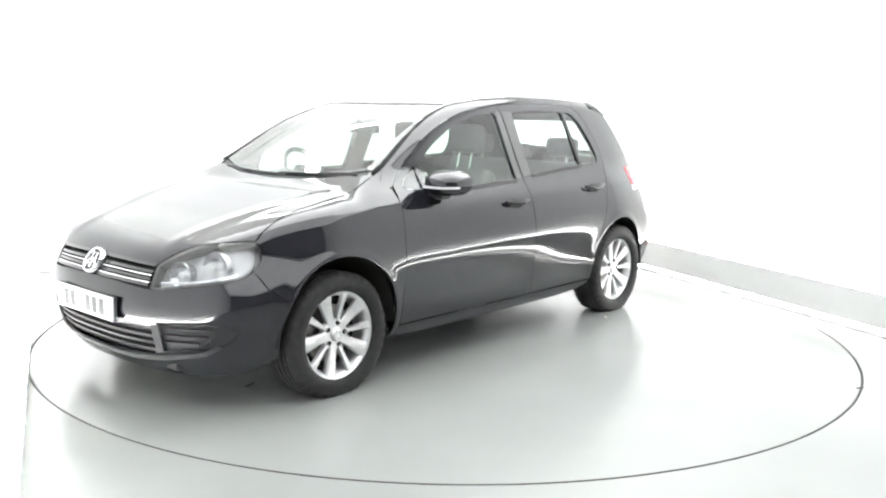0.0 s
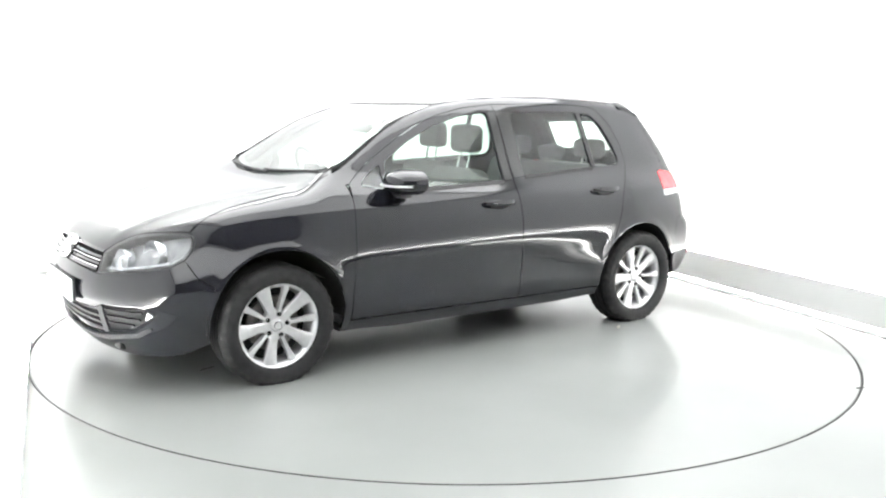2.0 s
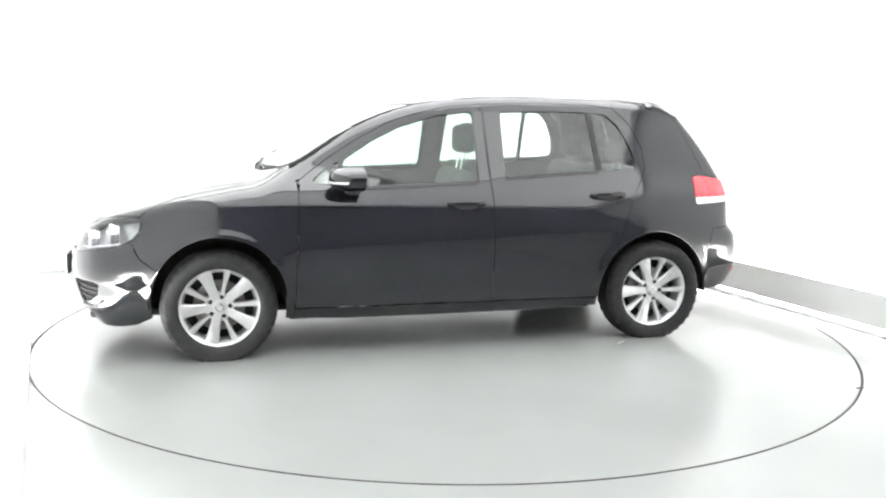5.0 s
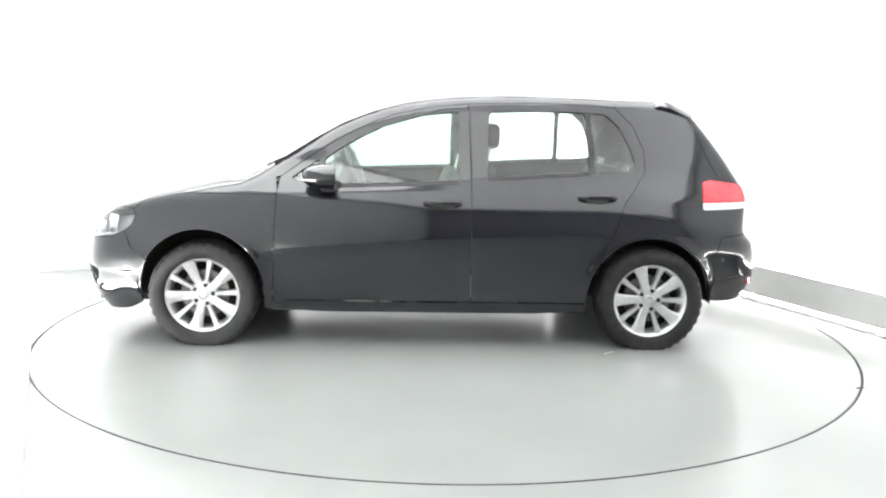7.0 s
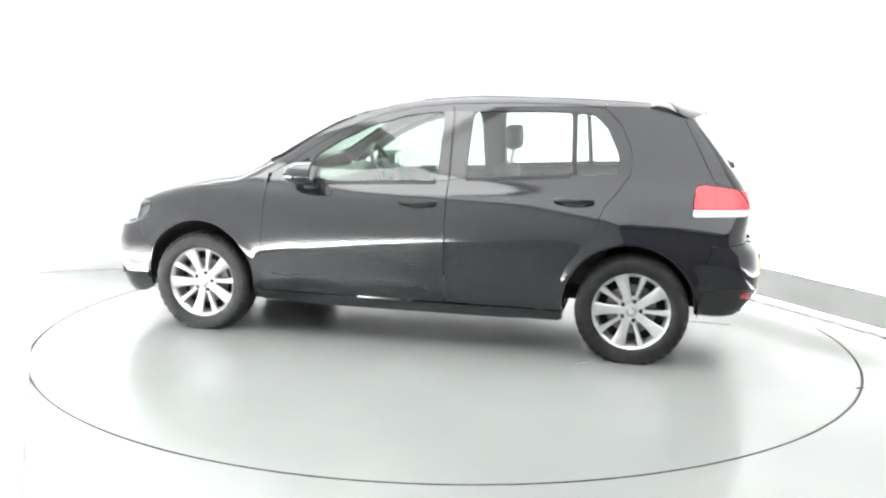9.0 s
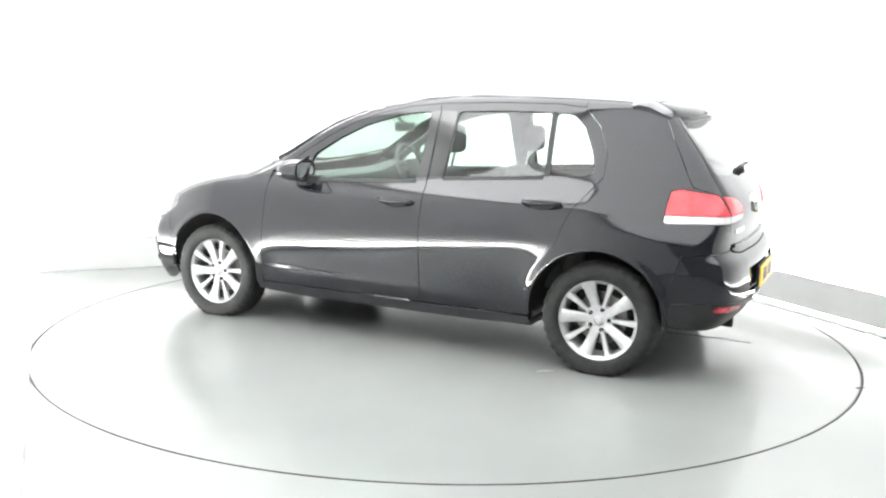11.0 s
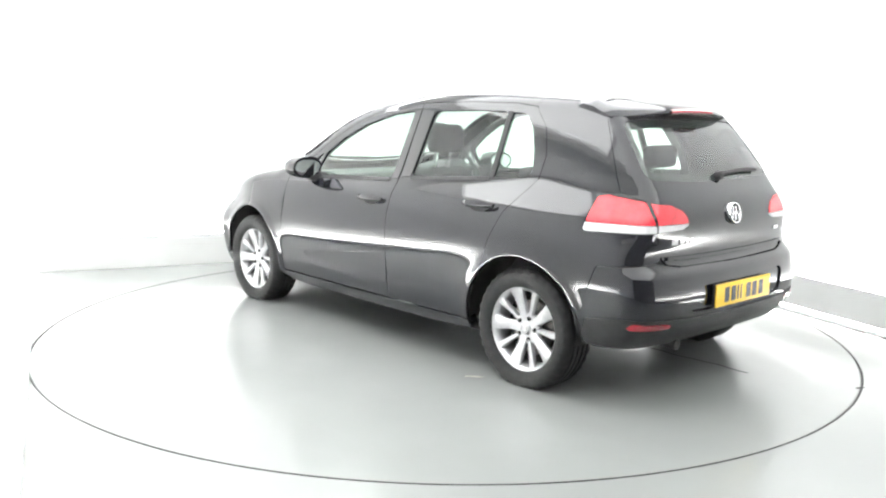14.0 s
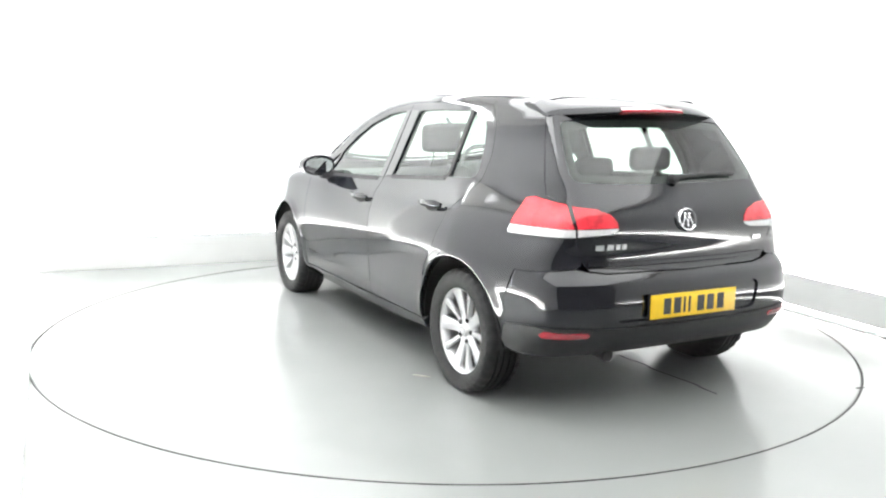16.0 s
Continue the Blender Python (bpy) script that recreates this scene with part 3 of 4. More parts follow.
    skin("housing", "front", head, LAMP_GREY, lamp, mirror=flip, sink=0.055, gap=-0.01, deep=0.0, label="grey lamp housing")
    skin("lamp_rim", "front", head, TRIM, lamp, holes=[inset(resample(head, 0.01), 0.012)], mirror=flip, sink=0.003, gap=0.0, deep=0.05, step=0.02)
    for y, z, r in ((0.55, 0.652, 0.056), (0.672, 0.690, 0.066)):
        uv = by_y("front", [(y, z)])[0]
        p, n, q = on_skin("front", uv, -0.052)
        d = Vector((0.93, 0.25, 0.05)).normalized()
        if flip:
            q, d = Vector((q.x, -q.y, q.z)), Vector((d.x, -d.y, d.z))
        m = Matrix.Translation(q) @ d.to_track_quat("Y", "Z").to_matrix().to_4x4()
        bm = bmesh.new()
        lathe(bm, [(0.001, -0.01), (r * 0.45, -0.004), (r * 0.8, 0.014), (r, 0.034), (r + 0.002, 0.033), (r + 0.002, -0.01)], 28, m=m)
        part("reflector", bm, LAMP_BOWL, lamp, "bright round lamp reflector")
        bm = bmesh.new()
        lathe(bm, [(0.001, 0.03), (0.013, 0.026), (0.015, 0.005), (0.02, -0.004)], 16, m=m)
        part("bulb", bm, CLEAR_LENS, lamp)
    uv = by_y("front", [(0.44, 0.588), (0.60, 0.60)]) + by_x("front", [(1.80, 0.635), (1.79, 0.65)]) + by_y("front", [(0.60, 0.615), (0.44, 0.602)])
    skin("lamp_strip", "front", uv, LAMP_BOWL, lamp, mirror=flip, sink=0.02, deep=0.01, step=0.02)
    # side lining of the cabin behind the panels
    skin("door_lining", "side", [(0.85, 0.25), (0.84, 0.95)] + inset(resample(DOOR_TOP[1:] + DOOR_TOP_R[1:] + DOOR_REAR[1:4] + [(-1.5, 1.0), (-1.5, 0.68), (-0.95, 0.62), (-0.88, 0.25)], 0.1), 0.0), CABIN, car,
         holes=[inset(resample(rounded(g, 0.03), 0.02), -0.012) for g in (GLASS_F, GLASS_R, GLASS_Q)] + [inset(resample(GLASS_T, 0.02), -0.004)], mirror=flip, sink=0.035, gap=0.0, deep=0.0, step=0.05, label="dark grey inner door lining")
    # wheel housing
    for c in (ARCH_F, ARCH_R):
        bm = bmesh.new()
        sgn = -1 if flip else 1
        prof = arc((c[0], c[1]), ARCH_RAD + 0.012, -4, 184, 24)
        rows = [[bm.verts.new((x, sgn * y, z)) for x, z in prof] for y in (0.826, 0.80, 0.52)]
        for a, b in zip(rows, rows[1:]):
            for i in range(len(prof) - 1):
                bm.faces.new((a[i], a[i + 1], b[i + 1], b[i]))
        bm.faces.new(rows[-1])
        part("wheel_housing", bm, DARK, car)


for flip in (False, True):
    side_panels(flip)

# roof, screen, bonnet
roof = mirror_y([(0.215, 0.0), (0.21, 0.2), (0.195, 0.4), (0.17, 0.509)] + ROOF_EDGE[5:] + [(-1.46, 0.46), (-1.475, 0.3), (-1.48, 0.0)])
skin("roof", "top", roof, PAINT, car)
screen = mirror_y([(0.222, 0.0), (0.217, 0.2), (0.20, 0.4), (0.176, 0.506)] + list(reversed(ROOF_EDGE[:4])) + [(0.885, 0.632), (0.955, 0.47), (1.008, 0.25), (1.024, 0.0)])
skin("windscreen", "top", screen, GLASS, car, deep=0.0, sink=0.004, gap=0.001, label="greenish tinted windscreen glass")
band = inset(resample(screen, 0.03), 0.03)
skin("screen_border", "top", screen, MATT, car, holes=[band], deep=0.0, sink=0.008, gap=0.0, step=0.03)
hood = mirror_y([(2.035, 0.0), (2.03, 0.2), (2.012, 0.38)] + [(q[0] + 0.002, q[1]) for q in LAMP_TOP_3D[:-1]] + HOOD_LINE + [(0.975, 0.5), (1.03, 0.3), (1.05, 0.0)])
skin("bonnet", "top", hood, PAINT, car, gap=0.0016)
cowl = mirror_y([(1.052, 0.0), (1.032, 0.3), (0.978, 0.5), (0.935, 0.687), (0.872, 0.672), (0.955, 0.47), (1.008, 0.25), (1.024, 0.0)])
skin("cowl", "top", cowl, TRIM, car, sink=0.012, deep=0.0)
for y0, y1, xb in ((0.10, -0.50, 1.035), (0.58, 0.02, 1.02)):
    pts = [on_skin("top", (xb - 0.02 - 0.17 * abs(y) ** 2 + (0.006 if k == 0 else 0), y), 0.002)[2] for k, y in enumerate(np.linspace(y0, y1, 9))]
    part("wiper", tube(bmesh.new(), pts, 0.007, 8), TRIM, car, "black windscreen wiper")

for s in (1, -1):
    pts = [on_skin("top", q, 0.001 - 0.0022 * k)[2] for k, q in enumerate([(0.90, 0.644)] + ROOF_EDGE[:5])]
    pts = [Vector((q.x, s * q.y, q.z)) for q in pts]
    part("screen_trim", tube(bmesh.new(), pts, 0.012, 8), MATT, car, "black rubber windscreen trim")

    fill = [(0.965, 0.632), (0.945, 0.702), (0.90, 0.705), (0.84, 0.69), (0.85, 0.626)]
    skin("scuttle_corner", "top", fill, PAINT, car, sink=0.004, gap=0.0, deep=0.0, mirror=s < 0, step=0.02)

# nose
def_top = by_y("front", [(0.0, 0.576), (0.2, 0.574), (0.435, 0.558), (0.5, 0.562), (0.62, 0.58)]) + by_x("front", [(1.80, 0.61), (1.735, 0.638), (1.695, 0.56)])
bumper = def_top + by_x("front", arc(ARCH_F, ARCH_RAD, 29, -12, 8)) + by_x("front", [(1.72, 0.20), (1.80, 0.188)]) + by_y("front", [(0.60, 0.178), (0.3, 0.172), (0.0, 0.17)])
low_grille = mirror_uv(by_y("front", [(0.0, 0.398), (0.25, 0.398), (0.455, 0.402), (0.45, 0.30), (0.42, 0.262), (0.2, 0.248), (0.0, 0.245)]))
fog = by_y("front", [(0.475, 0.425), (0.70, 0.437), (0.735, 0.42), (0.715, 0.36), (0.64, 0.312), (0.47, 0.285)])
skin("front_bumper", "front", mirror_uv(bumper), PAINT, car, holes=[low_grille, fog, [(-u, v) for u, v in fog]], step=0.018, gap=-0.004, sink=0.001)
back = skin("lower_grille", "front", low_grille, DARK, car, sink=0.045, gap=-0.06, deep=0.0, label="black slatted lower grille")
for k in range(4):
    z = 0.277 + 0.033 * k
    w = 0.425 + 0.009 * k
    bar = mirror_uv(by_y("front", [(0.0, z + 0.013), (0.25, z + 0.013), (w, z + 0.013), (w, z), (0.25, z), (0.0, z)]))
    skin("slat", "front", bar, MATT, back, sink=0.008, gap=0.0, deep=0.03, step=0.03)
skin("bumper_lip", "front", mirror_uv(by_y("front", [(0.0, 0.238), (0.3, 0.243), (0.46, 0.262), (0.66, 0.30), (0.72, 0.335), (0.73, 0.325), (0.67, 0.285), (0.47, 0.245), (0.3, 0.226), (0.0, 0.221)])), TRIM, car, sink=-0.007, gap=0.0, deep=0.02, step=0.02)
for flip in (False, True):
    post = by_y("front", [(0.442, 0.408), (0.484, 0.412), (0.482, 0.284), (0.438, 0.275)])
    skin("grille_post", "front", post, MATT, car, sink=-0.002, gap=0.0, deep=0.012, mirror=flip, step=0.02)
    back = skin("fog_panel", "front", fog, MATT, car, sink=0.019, gap=-0.035, deep=0.0, mirror=flip, label="black ribbed bumper insert")
    for k in range(3):
        z = 0.325 + 0.033 * k
        e = (0.65, 0.69, 0.705)[k]
        bar = by_y("front", [(0.485, z + 0.008), (e, z + 0.013), (e, z + 0.003), (0.485, z - 0.002)])
        skin("rib", "front", bar, MATT, back, sink=0.006, gap=0.0, deep=0.012, mirror=flip, step=0.02)
opening = mirror_uv(by_y("front", [(0.0, 0.682), (0.2, 0.680), (0.42, 0.664), (0.43, 0.566), (0.2, 0.577), (0.0, 0.581)]))
grille = skin("grille", "front", opening, DARK, car, sink=0.04, gap=-0.015, deep=0.0, label="black upper grille with slim bright bars")
for z, t, mat, sk in ((0.667, 0.012, GLOSS, 0.0), (0.640, 0.012, GLOSS, 0.004), (0.628, 0.005, CHROME, 0.002), (0.610, 0.012, GLOSS, 0.004), (0.598, 0.005, CHROME, 0.002), (0.584, 0.012, GLOSS, 0.0)):
    bar = mirror_uv(by_y("front", [(0.0, z + t), (0.2, z + t - 0.001), (0.418, z + t - 0.008), (0.418, z - 0.008), (0.2, z - 0.001), (0.0, z)]))
    skin("grille_bar", "front", bar, mat, grille, sink=sk, gap=0.0, deep=0.025, step=0.03)


def badge(parent, centre, normal, r):
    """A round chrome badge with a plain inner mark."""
    q = Vector(normal).to_track_quat("Y", "Z").to_matrix().to_4x4()
    m = Matrix.Translation(centre) @ q
    bm = bmesh.new()
    lathe(bm, [(0.001, 0.002), (r * 0.8, 0.002), (r * 0.84, 0.010), (r * 0.95, 0.012), (r, 0.006), (r, -0.012)], 36, m=m)
    ob = part("badge", bm, CHROME, parent, "round chrome badge")
    bm = bmesh.new()
    lathe(bm, [(0.001, 0.004), (r * 0.78, 0.004), (r * 0.79, 0.0)], 32, m=m)
    part("badge_field", bm, TRIM, ob)
    bm = bmesh.new()
    for a, x, z in ((22, -0.36, 0.0), (-22, -0.12, 0.0), (22, 0.12, 0.0), (-22, 0.36, 0.0)):
        box(bm, -r * 0.07, r * 0.07, 0.0, 0.009, -r * 0.62, r * 0.62, 0.002, m @ Matrix.Translation((x * r, 0, z)) @ pose(0, 0, 0, 0, a, 0))
    part("badge_mark", bm, CHROME, ob)


p, n, q = on_skin("front", (0.0, 0.635), 0.012)
badge(car, q, n, 0.065)


def number_plate(kind, z, mat, label):
    p, n, q = on_skin(kind, (0.0, z), 0.014)
    n = Vector((n.x, 0, n.z * 0.4)).normalized()
    m = Matrix.Translation(q) @ n.to_track_quat("Y", "Z").to_matrix().to_4x4()
    bm = bmesh.new()
    box(bm, -0.26, 0.26, -0.008, 0.002, -0.0555, 0.0555, 0.004, m)
    plate = part("number_plate", bm, mat, car, label)
    for k, x in enumerate((0.165, 0.105, 0.062, 0.032, -0.038, -0.098, -0.162)):
        bm = bmesh.new()
        w = 0.007 if k in (2, 3) else 0.022
        box(bm, x - w, x + w, 0.001, 0.0035, -0.037, 0.037, 0.001, m, 1)
        part("bar", bm, INK if kind == "rear" else INK_PALE, plate)
    bm = bmesh.new()
    box(bm, -0.262, 0.262, -0.022, -0.009, -0.0575, 0.0575, 0.005, m)
    part("plate_holder", bm, TRIM, plate)


number_plate("front", 0.455, PLATE_W, "white number plate with dark bars")

# tail
gate_half = by_y("rear", [(0.0, 1.36), (0.3, 1.357), (0.46, 1.352)]) + GATE_UP + GATE_LOW + by_y("rear", [(0.53, 0.672), (0.45, 0.660), (0.0, 0.655)])
glass_half = by_y("rear", [(0.0, 1.335), (0.3, 1.332), (0.475, 1.322), (0.50, 1.30), (0.552, 1.085), (0.53, 1.058), (0.3, 1.046), (0.0, 1.044)])
tailgate = skin("tailgate", "rear", mirror_uv(gate_half), PAINT, car, holes=[mirror_uv(glass_half)], step=0.025)
skin("rear_window", "rear", mirror_uv(glass_half), GLASS, tailgate, gap=-0.003, deep=0.0, sink=0.004, label="greenish tinted rear window glass")
skin("window_border", "rear", mirror_uv(glass_half), MATT, tailgate, holes=[inset(resample(mirror_uv(glass_half), 0.02), 0.035)], gap=0.0, deep=0.0, sink=0.007)
gp, gn, gq = on_skin("rear", (0.0, 0.883), 0.006)
badge(tailgate, gq, gn, 0.055)
for x0, w in ((0.50, 0.05), (0.44, 0.04), (0.395, 0.03), (0.36, 0.03)):
    c = by_y("rear", [(x0, 0.786), (x0, 0.762), (x0 - w + 0.008, 0.762), (x0 - w + 0.008, 0.786)])
    skin("lettering_bar", "rear", c, CHROME, tailgate, sink=-0.004, gap=0.0, deep=0.004, step=0.02)
c = by_y("rear", [(-0.52, 0.786), (-0.52, 0.768), (-0.46, 0.768), (-0.46, 0.786)])
skin("lettering_bar", "rear", c, CHROME, tailgate, sink=-0.004, gap=0.0, deep=0.004, step=0.02)
skin("gate_ledge", "rear", mirror_uv(by_y("rear", [(0.0, 0.704), (0.3, 0.704), (0.53, 0.708), (0.53, 0.690), (0.3, 0.684), (0.0, 0.684)])), PAINT, tailgate, sink=-0.012, gap=0.0, deep=0.014, step=0.02)
wp = [on_skin("rear", u, 0.012)[2] for u in by_y("rear", [(-0.02, 1.065), (-0.12, 1.072), (-0.25, 1.078), (-0.40, 1.075)])]
wiper = part("rear_wiper", tube(bmesh.new(), wp, 0.010, 8), TRIM, tailgate, "black rear wiper arm")
bm = bmesh.new()
lathe(bm, [(0.001, 0.03), (0.02, 0.028), (0.026, 0.0)], 18, m=Matrix.Translation(on_skin("rear", by_y("rear", [(0.0, 1.06)])[0], 0.0)[2]) @ gn.to_track_quat("Y", "Z").to_matrix().to_4x4())
part("wiper_hub", bm, TRIM, wiper)

top_r = by_y("rear", [(0.0, 0.648), (0.45, 0.652), (0.545, 0.664), (0.60, 0.678), (0.66, 0.672)]) + by_x("rear", [(-1.70, 0.66), (-1.665, 0.545)])
rb = top_r + by_x("rear", arc(ARCH_R, ARCH_RAD, 164, 181, 5)) + by_x("rear", [(-1.65, 0.295), (-1.70, 0.288)]) + by_y("rear", [(0.60, 0.28), (0.3, 0.285), (0.0, 0.288)])
recess = mirror_uv(by_y("rear", [(0.0, 0.580), (0.43, 0.585), (0.455, 0.565), (0.43, 0.455), (0.40, 0.44), (0.0, 0.436)]))
rear_bumper = skin("rear_bumper", "rear", mirror_uv(rb), PAINT, car, holes=[recess], step=0.019, gap=-0.004, sink=0.001)
skin("plate_recess", "rear", recess, PAINT, rear_bumper, sink=0.011, gap=-0.008, deep=0.0)
apron = by_y("rear", [(0.0, 0.415), (0.35, 0.415), (0.60, 0.425)]) + by_x("rear", [(-1.82, 0.435), (-1.66, 0.415), (-1.64, 0.34), (-1.655, 0.302), (-1.70, 0.295)]) + by_y("rear", [(0.60, 0.286), (0.3, 0.29), (0.0, 0.293)])
skin("apron", "rear", mirror_uv(apron), TRIM, rear_bumper, sink=-0.006, gap=0.0, deep=0.008, label="matt black lower bumper apron")
for flip in (False, True):
    refl = by_y("rear", [(0.56, 0.408), (0.74, 0.418), (0.75, 0.400), (0.74, 0.388), (0.56, 0.386), (0.55, 0.397)])
    skin("reflector", "rear", refl, DEEP_RED, rear_bumper, sink=-0.010, gap=0.0, deep=0.006, mirror=flip, step=0.02, label="slim red rear reflector")
number_plate("rear", 0.506, PLATE_Y, "yellow number plate with dark bars")


def spoiler_x(k):
    return -1.662 + 0.12 * k ** 2.6


def spoiler():
    bm = bmesh.new()
    rows = []
    ys = np.linspace(-0.525, 0.525, 33)
    for y in ys:
        k = abs(y) / 0.525
        back_x = spoiler_x(k)
        thick = 1 - k ** 4
        z0 = lift("top", [(-1.34, y * 0.97)])[0][2]
        z1 = lift("top", [(-1.43, y * 0.97)])[0][2]
        zt = 1.386 - 0.04 * k * k
        prof = [(-1.335, z0 - 0.006), (-1.37, z0 + 0.002), (-1.43, z1 + 0.005), (back_x + 0.06, 0.4 * z1 + 0.6 * zt + 0.007), (back_x, zt), (back_x - 0.004 * thick, zt - 0.012 * thick),
                (back_x + 0.012 * thick, zt - 0.026 * thick), (-1.55 + 0.05 * k, zt - 0.038 * thick), (-1.48 + 0.03 * k, zt - 0.036 * thick)]
        rows.append([bm.verts.new((x, y, z)) for x, z in prof])
    for a, b in zip(rows, rows[1:]):
        for i in range(len(a) - 1):
            bm.faces.new((a[i], b[i], b[i + 1], a[i + 1]))
    bm.faces.new(rows[0])
    bm.faces.new(rows[-1])
    bmesh.ops.recalc_face_normals(bm, faces=bm.faces[:])
    sp = part("roof_spoiler", bm, PAINT, car, angle=50)
    bm = bmesh.new()
    rows = []
    for y in np.linspace(-0.19, 0.19, 13):
        k = abs(y) / 0.525
        bx = spoiler_x(k) - 0.004
        rows.append([bm.verts.new(q) for q in ((bx + 0.01, y, 1.391 - 0.04 * k * k), (bx - 0.006, y, 1.384 - 0.04 * k * k), (bx - 0.006, y, 1.372 - 0.04 * k * k), (bx + 0.01, y, 1.362 - 0.04 * k * k))])
    for a, b in zip(rows, rows[1:]):
        for i in range(3):
            bm.faces.new((a[i], b[i], b[i + 1], a[i + 1]))
    bmesh.ops.recalc_face_normals(bm, faces=bm.faces[:])
    part("brake_light", bm, DEEP_RED, sp, "red high brake light strip")


spoiler()


def door_handle(x, z, flip):
    p, n, q = on_skin("side", (x, z))
    y = p.y
    s = -1 if flip else 1
    bm = bmesh.new()
    rows = []
    for k in range(13):
        t = k / 12
        xx = x + 0.11 - 0.22 * t
        out = 0.012 + 0.026 * math.sin(math.pi * min(1, max(0, t * 1.0))) ** 0.5
        hh = 0.011 + 0.008 * math.sin(math.pi * t) ** 0.5
        ring = []
        for a in range(10):
            an = 2 * math.pi * a / 10
            ring.append(bm.verts.new((xx, s * (y + out + 0.009 * math.cos(an)), z + 0.010 + hh * math.sin(an))))
        rows.append(ring)
    for a, b in zip(rows, rows[1:]):
        for i in range(10):
            bm.faces.new((a[i], a[(i + 1) % 10], b[(i + 1) % 10], b[i]))
    bm.faces.new(rows[0])
    bm.faces.new(rows[-1])
    bmesh.ops.recalc_face_normals(bm, faces=bm.faces[:])
    ob = part("door_handle", bm, PAINT, car, "black door pull handle over a scooped cup")
    cup = [(x + 0.07 * math.cos(a), z - 0.004 + 0.026 * math.sin(a)) for a in np.linspace(0, 2 * math.pi, 20, endpoint=False)]
    skin("handle_cup", "side", cup, DARK, ob, sink=-0.0015, gap=0.0, deep=0.0, mirror=flip, step=0.02)


def wing_mirror(flip):
    s = -1 if flip else 1
    bm = bmesh.new()
    rows = []
    c = Vector((0.640, 0.882, 0.985))
    n = 18
    for k in range(9):
        t = k / 8
        # front cap bulges forward, the back is cut flat
        xx = 0.12 * math.cos(t * math.pi / 2) if k < 8 else 0.0
        sc = math.sin(t * math.pi / 2) ** 0.75 if k else 0.02
        ring = []
        for a in range(n):
            an = 2 * math.pi * a / n
            cy, sz = math.cos(an), math.sin(an)
            yy = 0.112 * math.copysign(abs(cy) ** 0.75, cy) * sc
            zz = 0.070 * math.copysign(abs(sz) ** 0.8, sz) * sc * (1.0 - 0.22 * (cy if cy > 0 else 0))
            ring.append(bm.verts.new((c.x + xx - 0.05 - 0.12 * (yy if yy > 0 else 0), s * (c.y + yy), c.z + zz)))
        rows.append(ring)
    tail = [bm.verts.new((v.co.x - 0.055, v.co.y, v.co.z)) for v in rows[-1]]
    rows.append(tail)
    for a, b in zip(rows, rows[1:]):
        for i in range(n):
            bm.faces.new((a[i], a[(i + 1) % n], b[(i + 1) % n], b[i]))
    bm.faces.new(rows[0])
    bm.faces.new(rows[-1])
    bmesh.ops.recalc_face_normals(bm, faces=bm.faces[:])
    ob = part("wing_mirror", bm, PAINT, car, "black wing mirror with a pale indicator strip", 50)
    # arm
    bm = bmesh.new()
    box(bm, 0.53, 0.61, 0.75, 0.86, 0.895, 0.945, 0.015)
    box(bm, 0.50, 0.625, 0.745, 0.798, 0.86, 0.955, 0.012)
    if flip:
        bmesh.ops.scale(bm, vec=(1, -1, 1), verts=bm.verts[:])
        bmesh.ops.reverse_faces(bm, faces=bm.faces[:])
    part("mirror_arm", bm, TRIM, ob)
    # indicator strip
    bm = bmesh.new()
    pts = [(0.695, 0.807), (0.703, 0.857), (0.690, 0.917), (0.663, 0.957), (0.610, 0.989)]
    pr = [[bm.verts.new((x + d, s * (y + d * 0.4), z)) for z, d in ((0.976, 0.0), (0.974, 0.012), (0.964, 0.012), (0.962, 0.0))] for x, y in pts]
    for a, b in zip(pr, pr[1:]):
        for i in range(3):
            bm.faces.new((a[i], b[i], b[i + 1], a[i + 1]))
    bmesh.ops.recalc_face_normals(bm, faces=bm.faces[:])
    part("indicator", bm, CLEAR_LENS, ob, "pale indicator strip")
    bm = bmesh.new()
    ring = [bm.verts.new((0.533 - 0.12 * max(0, 0.11 * math.cos(a)) , s * (c.y + 0.098 * math.cos(a)), c.z + 0.054 * math.sin(a))) for a in np.linspace(0, 2 * math.pi, 20, endpoint=False)]
    bm.faces.new(ring)
    part("mirror_glass", bm, CHROME, ob, "mirror glass")


for flip in (False, True):
    door_handle(-0.075, 0.835, flip)
    door_handle(-0.955, 0.878, flip)
    wing_mirror(flip)
    # lower window seals
    for g in (GLASS_F, GLASS_R):
        a, b = g[0], g[-1]
        strip = [(a[0], a[1] + 0.002), (b[0], b[1] + 0.002), (b[0], b[1] - 0.016), (a[0], a[1] - 0.016)]
        skin("window_seal", "side", strip, TRIM, car, sink=-0.004, gap=0.0, deep=0.008, mirror=flip, step=0.03)
    skin("pillar_cover", "side", [(-0.172, 0.963), (-0.172, 1.352), (-0.224, 1.356), (-0.232, 0.966)], GLOSS, car, sink=-0.003, gap=0.0, deep=0.003, mirror=flip)
    skin("pillar_cover", "side", [(-0.246, 0.972), (-0.236, 1.358), (-0.338, 1.354), (-0.329, 0.984)], GLOSS, car, sink=-0.003, gap=0.0, deep=0.003, mirror=flip)
    skin("quarter_bar", "side", [(-0.926, 1.02), (-0.906, 1.362), (-0.937, 1.362), (-0.955, 1.02)], TRIM, car, sink=-0.003, gap=0.0, deep=0.006, mirror=flip, step=0.02)

